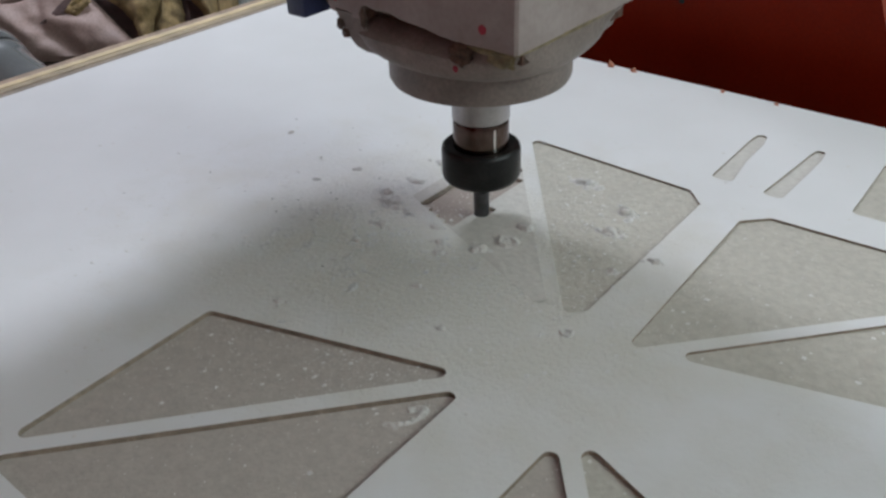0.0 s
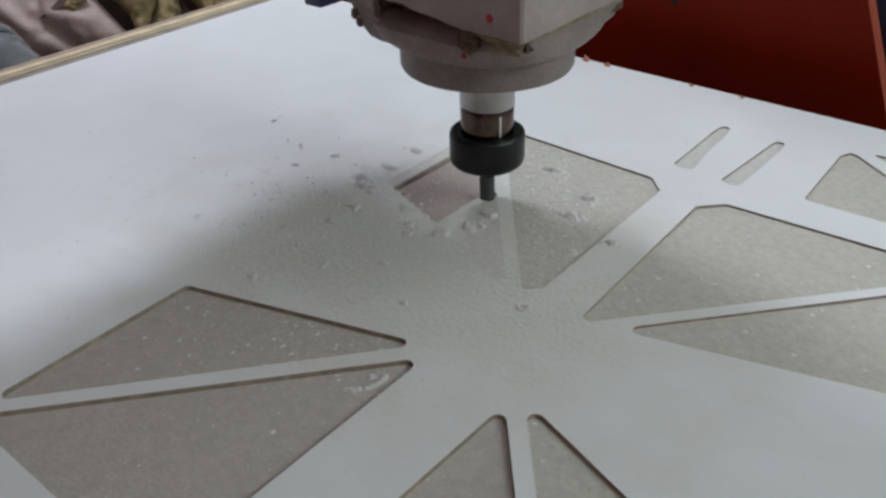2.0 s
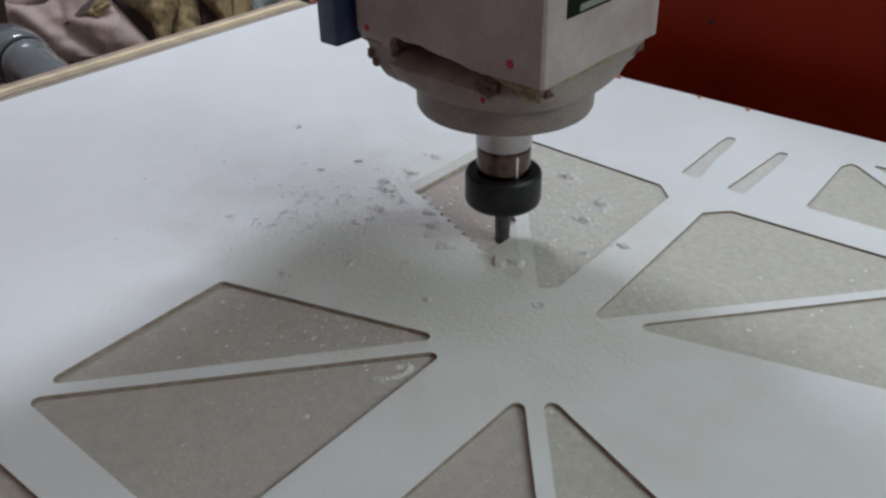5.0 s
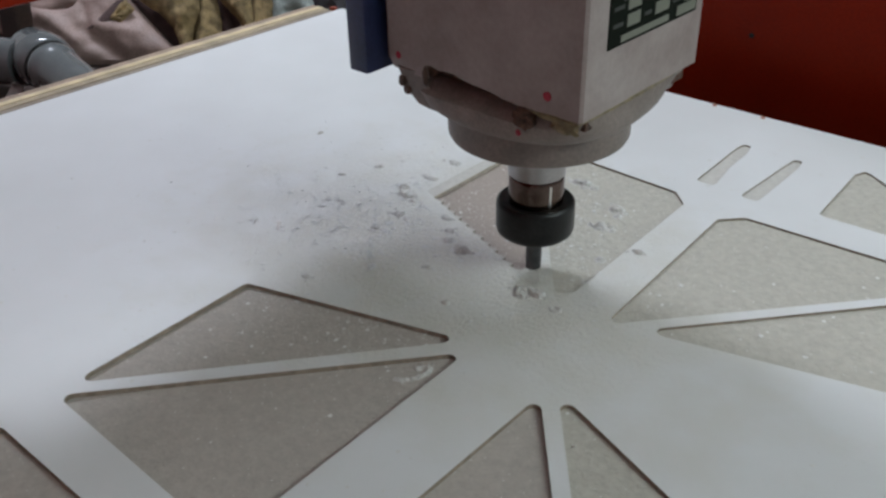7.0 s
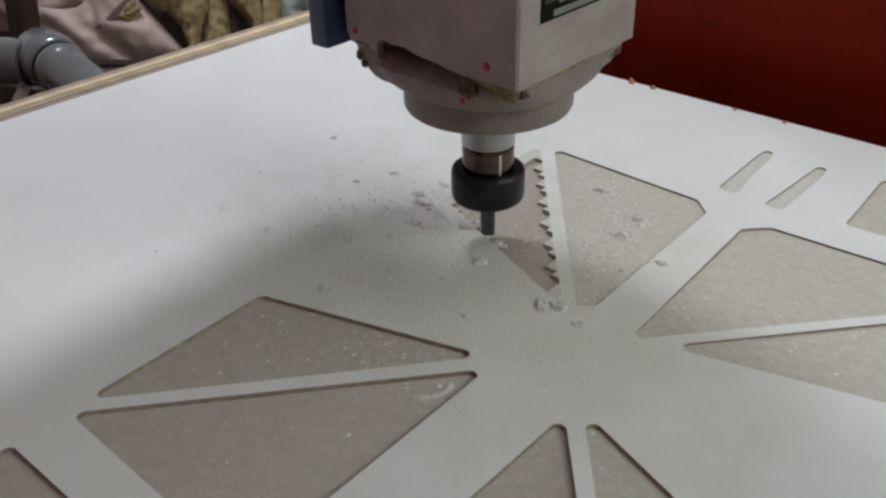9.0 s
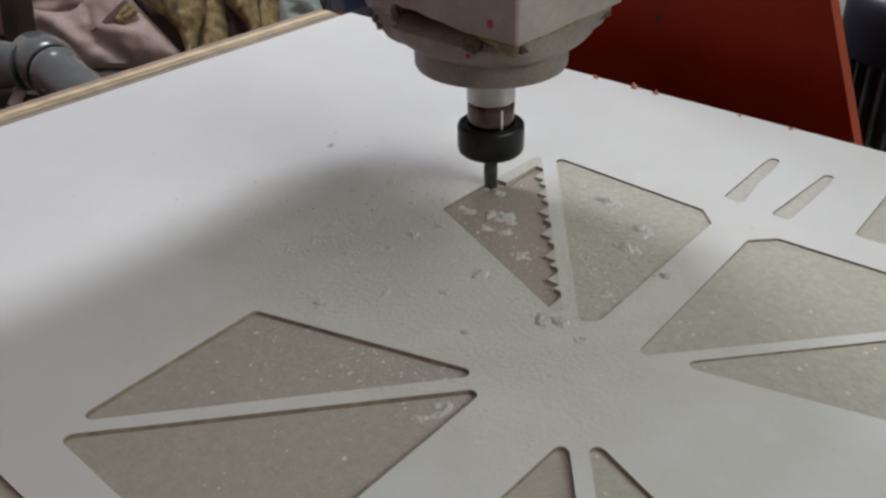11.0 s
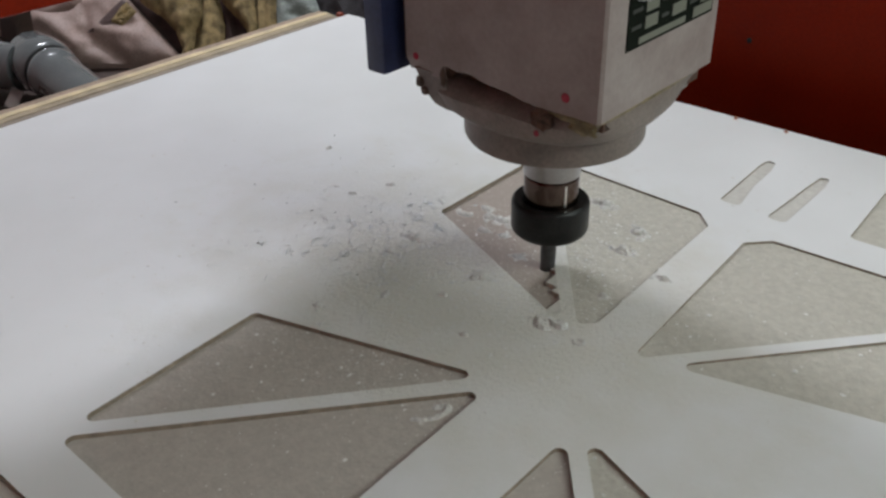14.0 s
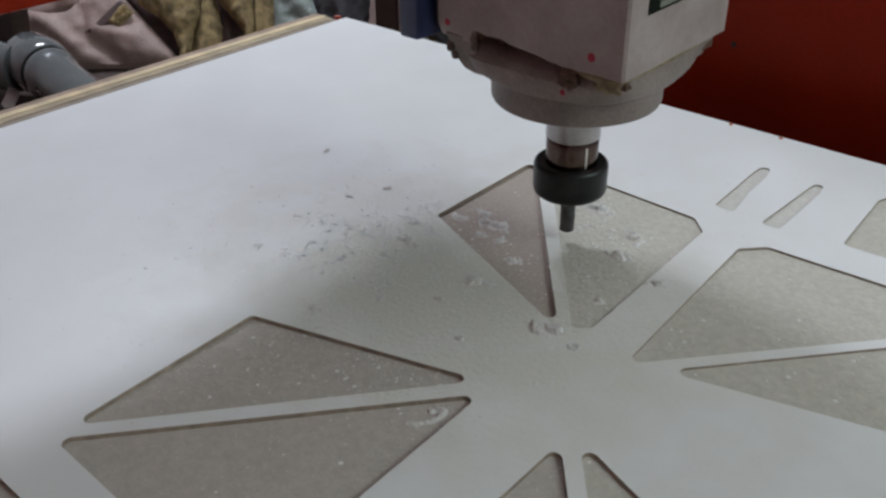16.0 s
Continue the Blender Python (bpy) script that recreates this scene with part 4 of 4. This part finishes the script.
def fluff(r, seed, long=1.0, ring=False, flat=1.0, curl=()):
    """A small pile of crumbs and torn fibres in one ragged body; ring: swept round into a ring; curl: swept along a line."""
    rnd = random.Random(seed)
    vs, fs = [], []

    def crumb(x, y, z, q):
        m = Euler((rnd.uniform(0, 6.3), rnd.uniform(0, 6.3), rnd.uniform(0, 6.3))).to_matrix()
        a, b, c = q * rnd.uniform(.8, 1.5), q * rnd.uniform(.6, 1.0), q * rnd.uniform(.4, .8)
        k = len(vs)
        for p in ((a, 0, 0), (0, b, 0), (-a, 0, 0), (0, -b, 0), (0, 0, c), (0, 0, -c)):
            w = m @ (Vector(p) * rnd.uniform(.8, 1.2))
            vs.append((x + w.x, y + w.y, max(-.0002, z + w.z)))
        for i in range(4):
            j = (i + 1) % 4
            fs.extend([(k + i, k + j, k + 4), (k + j, k + i, k + 5)])
    blobs, turn = [], rnd.uniform(0, 6.28)
    for k in range(26):
        if ring:
            a = turn + 5.3 * k / 26
            x, y, w, p = .66 * math.cos(a) + rnd.gauss(0, .05), .66 * math.sin(a) + rnd.gauss(0, .05), rnd.uniform(.16, .24), rnd.uniform(.06, .10)
        else:
            a, d = rnd.uniform(0, 6.283), abs(rnd.gauss(0, .42))
            x, y, w, p = d * math.cos(a), d * math.sin(a), rnd.uniform(.14, .30), rnd.uniform(.09, .24)
        blobs.append((x * r * long, y * r * .85, w * r, p * r))
    if ring:
        blobs.append((0, 0, .25 * r, .12 * r))
    if curl:
        blobs = []
        for (x0, y0), (x1, y1) in zip(curl, curl[1:]):
            for i in range(5):
                u = i / 5
                blobs.append((x0 + (x1 - x0) * u + rnd.gauss(0, .0002), y0 + (y1 - y0) * u + rnd.gauss(0, .0002), rnd.uniform(.0008, .0013), rnd.uniform(.0003, .0007)))

    def height(x, y):
        h = sum(p * math.exp(-((x - u) ** 2 + (y - v) ** 2) / w ** 2) for u, v, w, p in blobs)
        q = Vector((x / r + seed, y / r, 0))
        h = h * (1 + .55 * noise.noise(q * 4.5) + .40 * noise.noise(q * 10)) - .04 * r
        return .36 * r * math.tanh(h / (.36 * r))
    m, half = 48, 1.5 * r * max(1, long)
    number = {}
    for i in range(m + 1):
        for j in range(m + 1):
            x, y = half * (2 * i / m - 1), half * (2 * j / m - 1)
            h = height(x, y)
            if h > -.03 * r:
                number[i, j] = len(vs)
                vs.append((x + rnd.gauss(0, .008) * r, y + rnd.gauss(0, .008) * r, max(h, -.0002)))
    for i in range(m):
        for j in range(m):
            q = [(i, j), (i + 1, j), (i + 1, j + 1), (i, j + 1)]
            if all(c in number for c in q):
                fs.append(tuple(number[c] for c in q))
    for k in range(46):
        u, v, w, p = rnd.choice(blobs)
        x, y = u + rnd.gauss(0, .9) * w, v + rnd.gauss(0, .9) * w
        crumb(x, y, max(0.0, height(x, y)), r * rnd.uniform(.05, .12))
    vs = [(x, y, z * flat) for x, y, z in vs]
    me = bpy.data.meshes.new("chip_clump")
    me.from_pydata(vs, [], fs)
    me.materials.append(M_CHIP)
    return me


CLUMPS = []
#        radius, stretch, ring, rows of time, x, y, z
for k, (r, stretch, ring, rows) in enumerate([
        (.0050, 1.6, False, [(0, .3455, -.1448, -.0012)]),
        (.0050, 1.1, False, [(0, .3733, -.1588, -.0012)]),
        (.0046, 1.2, False, [(0, .3756, -.1778, -.0012)]),
        (.0030, 1.6, False, [(0, .4042, -.1893, 0)]),
        (.0026, 1.0, True, [(0, .4012, -.2521, 0)]),
        (.0042, 1.4, False, [(0, .2920, -.2335, 0)]),
        (.0026, 1.5, False, [(0, .2915, -.2505, 0)]),
        (.0028, 1.0, False, [(0, .2440, -.2005, 0)]),
        (.0022, 1.0, False, [(0, .2354, -.2207, 0)]),
        (.0024, .6, False, [(0, .1834, -.1899, 0)]),
        (.0026, 1.3, False, [(0, .2990, -.3030, 0)]),
        (.0020, 1.0, False, [(0, .3360, -.2620, 0)]),
        (.0022, 1.0, False, [(0, .3620, -.2780, 0)]),
        (.0052, 1.0, True, [(0, .3460, -.2125, 0), (1.5, .3460, -.2130, 0), (3.5, .3569, -.2195, 0), (4.2, .3590, -.2220, 0), (6.2, .3838, -.2500, 0), (16, .3838, -.2500, 0)]),
        (.0042, 1.2, False, [(0, .3394, -.2245, 0), (2.5, .3398, -.2300, 0), (3.3, .3404, -.2352, 0), (6.0, .3394, -.2405, 0), (16, .3394, -.2405, 0)]),
        (.0040, 1.3, False, [(0, .3450, -.1975, 0), (1.8, .3460, -.2000, 0), (3.6, .3590, -.2120, 0), (4.6, .3680, -.2230, 0), (6.2, .3885, -.2470, 0), (16, .3885, -.2470, 0)]),
        (.0052, 1.2, False, [(0, .2810, -.2165, 0), (9.4, .2810, -.2165, 0), (10.0, .2930, -.2020, -.0020), (10.8, .3129, -.1895, -.0020), (16, .3140, -.1915, -.0020)]),
        (.0044, 1.2, False, [(0, .2730, -.2100, 0), (9.5, .2730, -.2100, 0), (10.1, .2900, -.1990, -.0020), (11.0, .3056, -.1913, -.0020), (16, .3060, -.1925, -.0020)]),
        (.0036, 1.4, False, [(0, .3230, -.2300, 0), (8.5, .3230, -.2300, 0), (9.4, .3414, -.2146, -.0020), (16, .3395, -.2125, -.0020)]),
        (.0034, 1.1, False, [(0, .3130, -.2210, 0), (9.1, .3130, -.2210, 0), (9.8, .3124, -.2041, -.0020), (16, .3124, -.2041, -.0020)]),
        (.0034, 1.6, False, [(0, .2770, -.1930, 0), (9.9, .2770, -.1930, 0), (10.6, .2948, -.1962, -.0020), (16, .2940, -.1970, -.0020)]),
        (.0034, 1.2, False, [(0, .2740, -.1700, 0), (10.6, .2740, -.1700, 0), (11.2, .3010, -.1715, -.0020), (12.6, .3010, -.1715, -.0020), (13.2, .2990, -.1850, -.0020), (16, .2990, -.1850, -.0020)]),
        (.0030, 1.2, False, [(0, .3270, -.2370, 0), (8.4, .3270, -.2370, 0), (9.6, .3220, -.2010, -.0020), (16, .3225, -.2020, -.0020)]),
        (.0026, 1.0, False, [(0, .3930, -.2040, -.0012), (9.3, .3930, -.2040, -.0012), (11.0, .3900, -.2158, -.0012), (16, .3900, -.2158, -.0012)]),
        ]):
    ob = tagged(new("chip_clump", fluff(r * 1.25, 30 + k, stretch, ring, .58 if rows[0][3] == 0 and rows[0][1] < .33 else 1.0)), "small heap of pale curled wood shavings on the board", "shavings", "shavings round the cutter")
    ob.matrix_basis = pose(*rows[0][1:])
    if len(rows) > 1:
        CLUMPS.append((ob, rows))
# a curl of shavings in the pocket's corner
CURL = [(u * .745 - v * .667, u * .667 + v * .745) for u, v in ((-.0075, -.0030), (-.0030, -.0036), (.0015, -.0022), (.0052, .0002), (.0062, .0034), (.0034, .0042), (.0, .0026))]
curled = tagged(new("chip_clump", fluff(.0060, 71, 1.5, False, 1.0, CURL)), "hooked curl of pale shavings in a pocket corner", "shavings", "shavings round the cutter")
curled.matrix_basis = pose(.3825, -.3205, -.0022)
for x, r in ((.2440, .0022), (.2740, .0030), (.2900, .0024), (.3480, .0016), (.3800, .0016)):
    ob = tagged(new("chip_clump", mesh_of(lump((r * .8, r * .45, r * 1.1), x * 1000, .45, 2.0, 3, False, -.0002), "chip_clump", M_FLUFF, True)), "tiny shred of shavings on the board's back edge, red bounce in its colour", "shavings", "shavings on the back edge")
    ob.matrix_basis = pose(x, -.003, 0)


# ---- motions ----
def motions():
    walk(SPINDLE, [(t, pose(x, y, z)) for t, x, y, z in TOOL])
    walk(GANTRY, [(t, pose(x, 0, 0)) for t, x, y, z in TOOL])
    for ob, rows in CLUMPS:
        walk(ob, [(t, pose(*p)) for t, *p in rows])
    for piece, when in STOCK:
        if when <= 0.08:
            piece.matrix_basis = pose(0, 0, -DEPTH - .0006)
        else:
            walk(piece, [(0.0, pose(0, 0, 0)), (when - .07, pose(0, 0, 0)), (when + .05, pose(0, 0, -DEPTH - .0006)), (16.0, pose(0, 0, -DEPTH - .0006))])


motions()
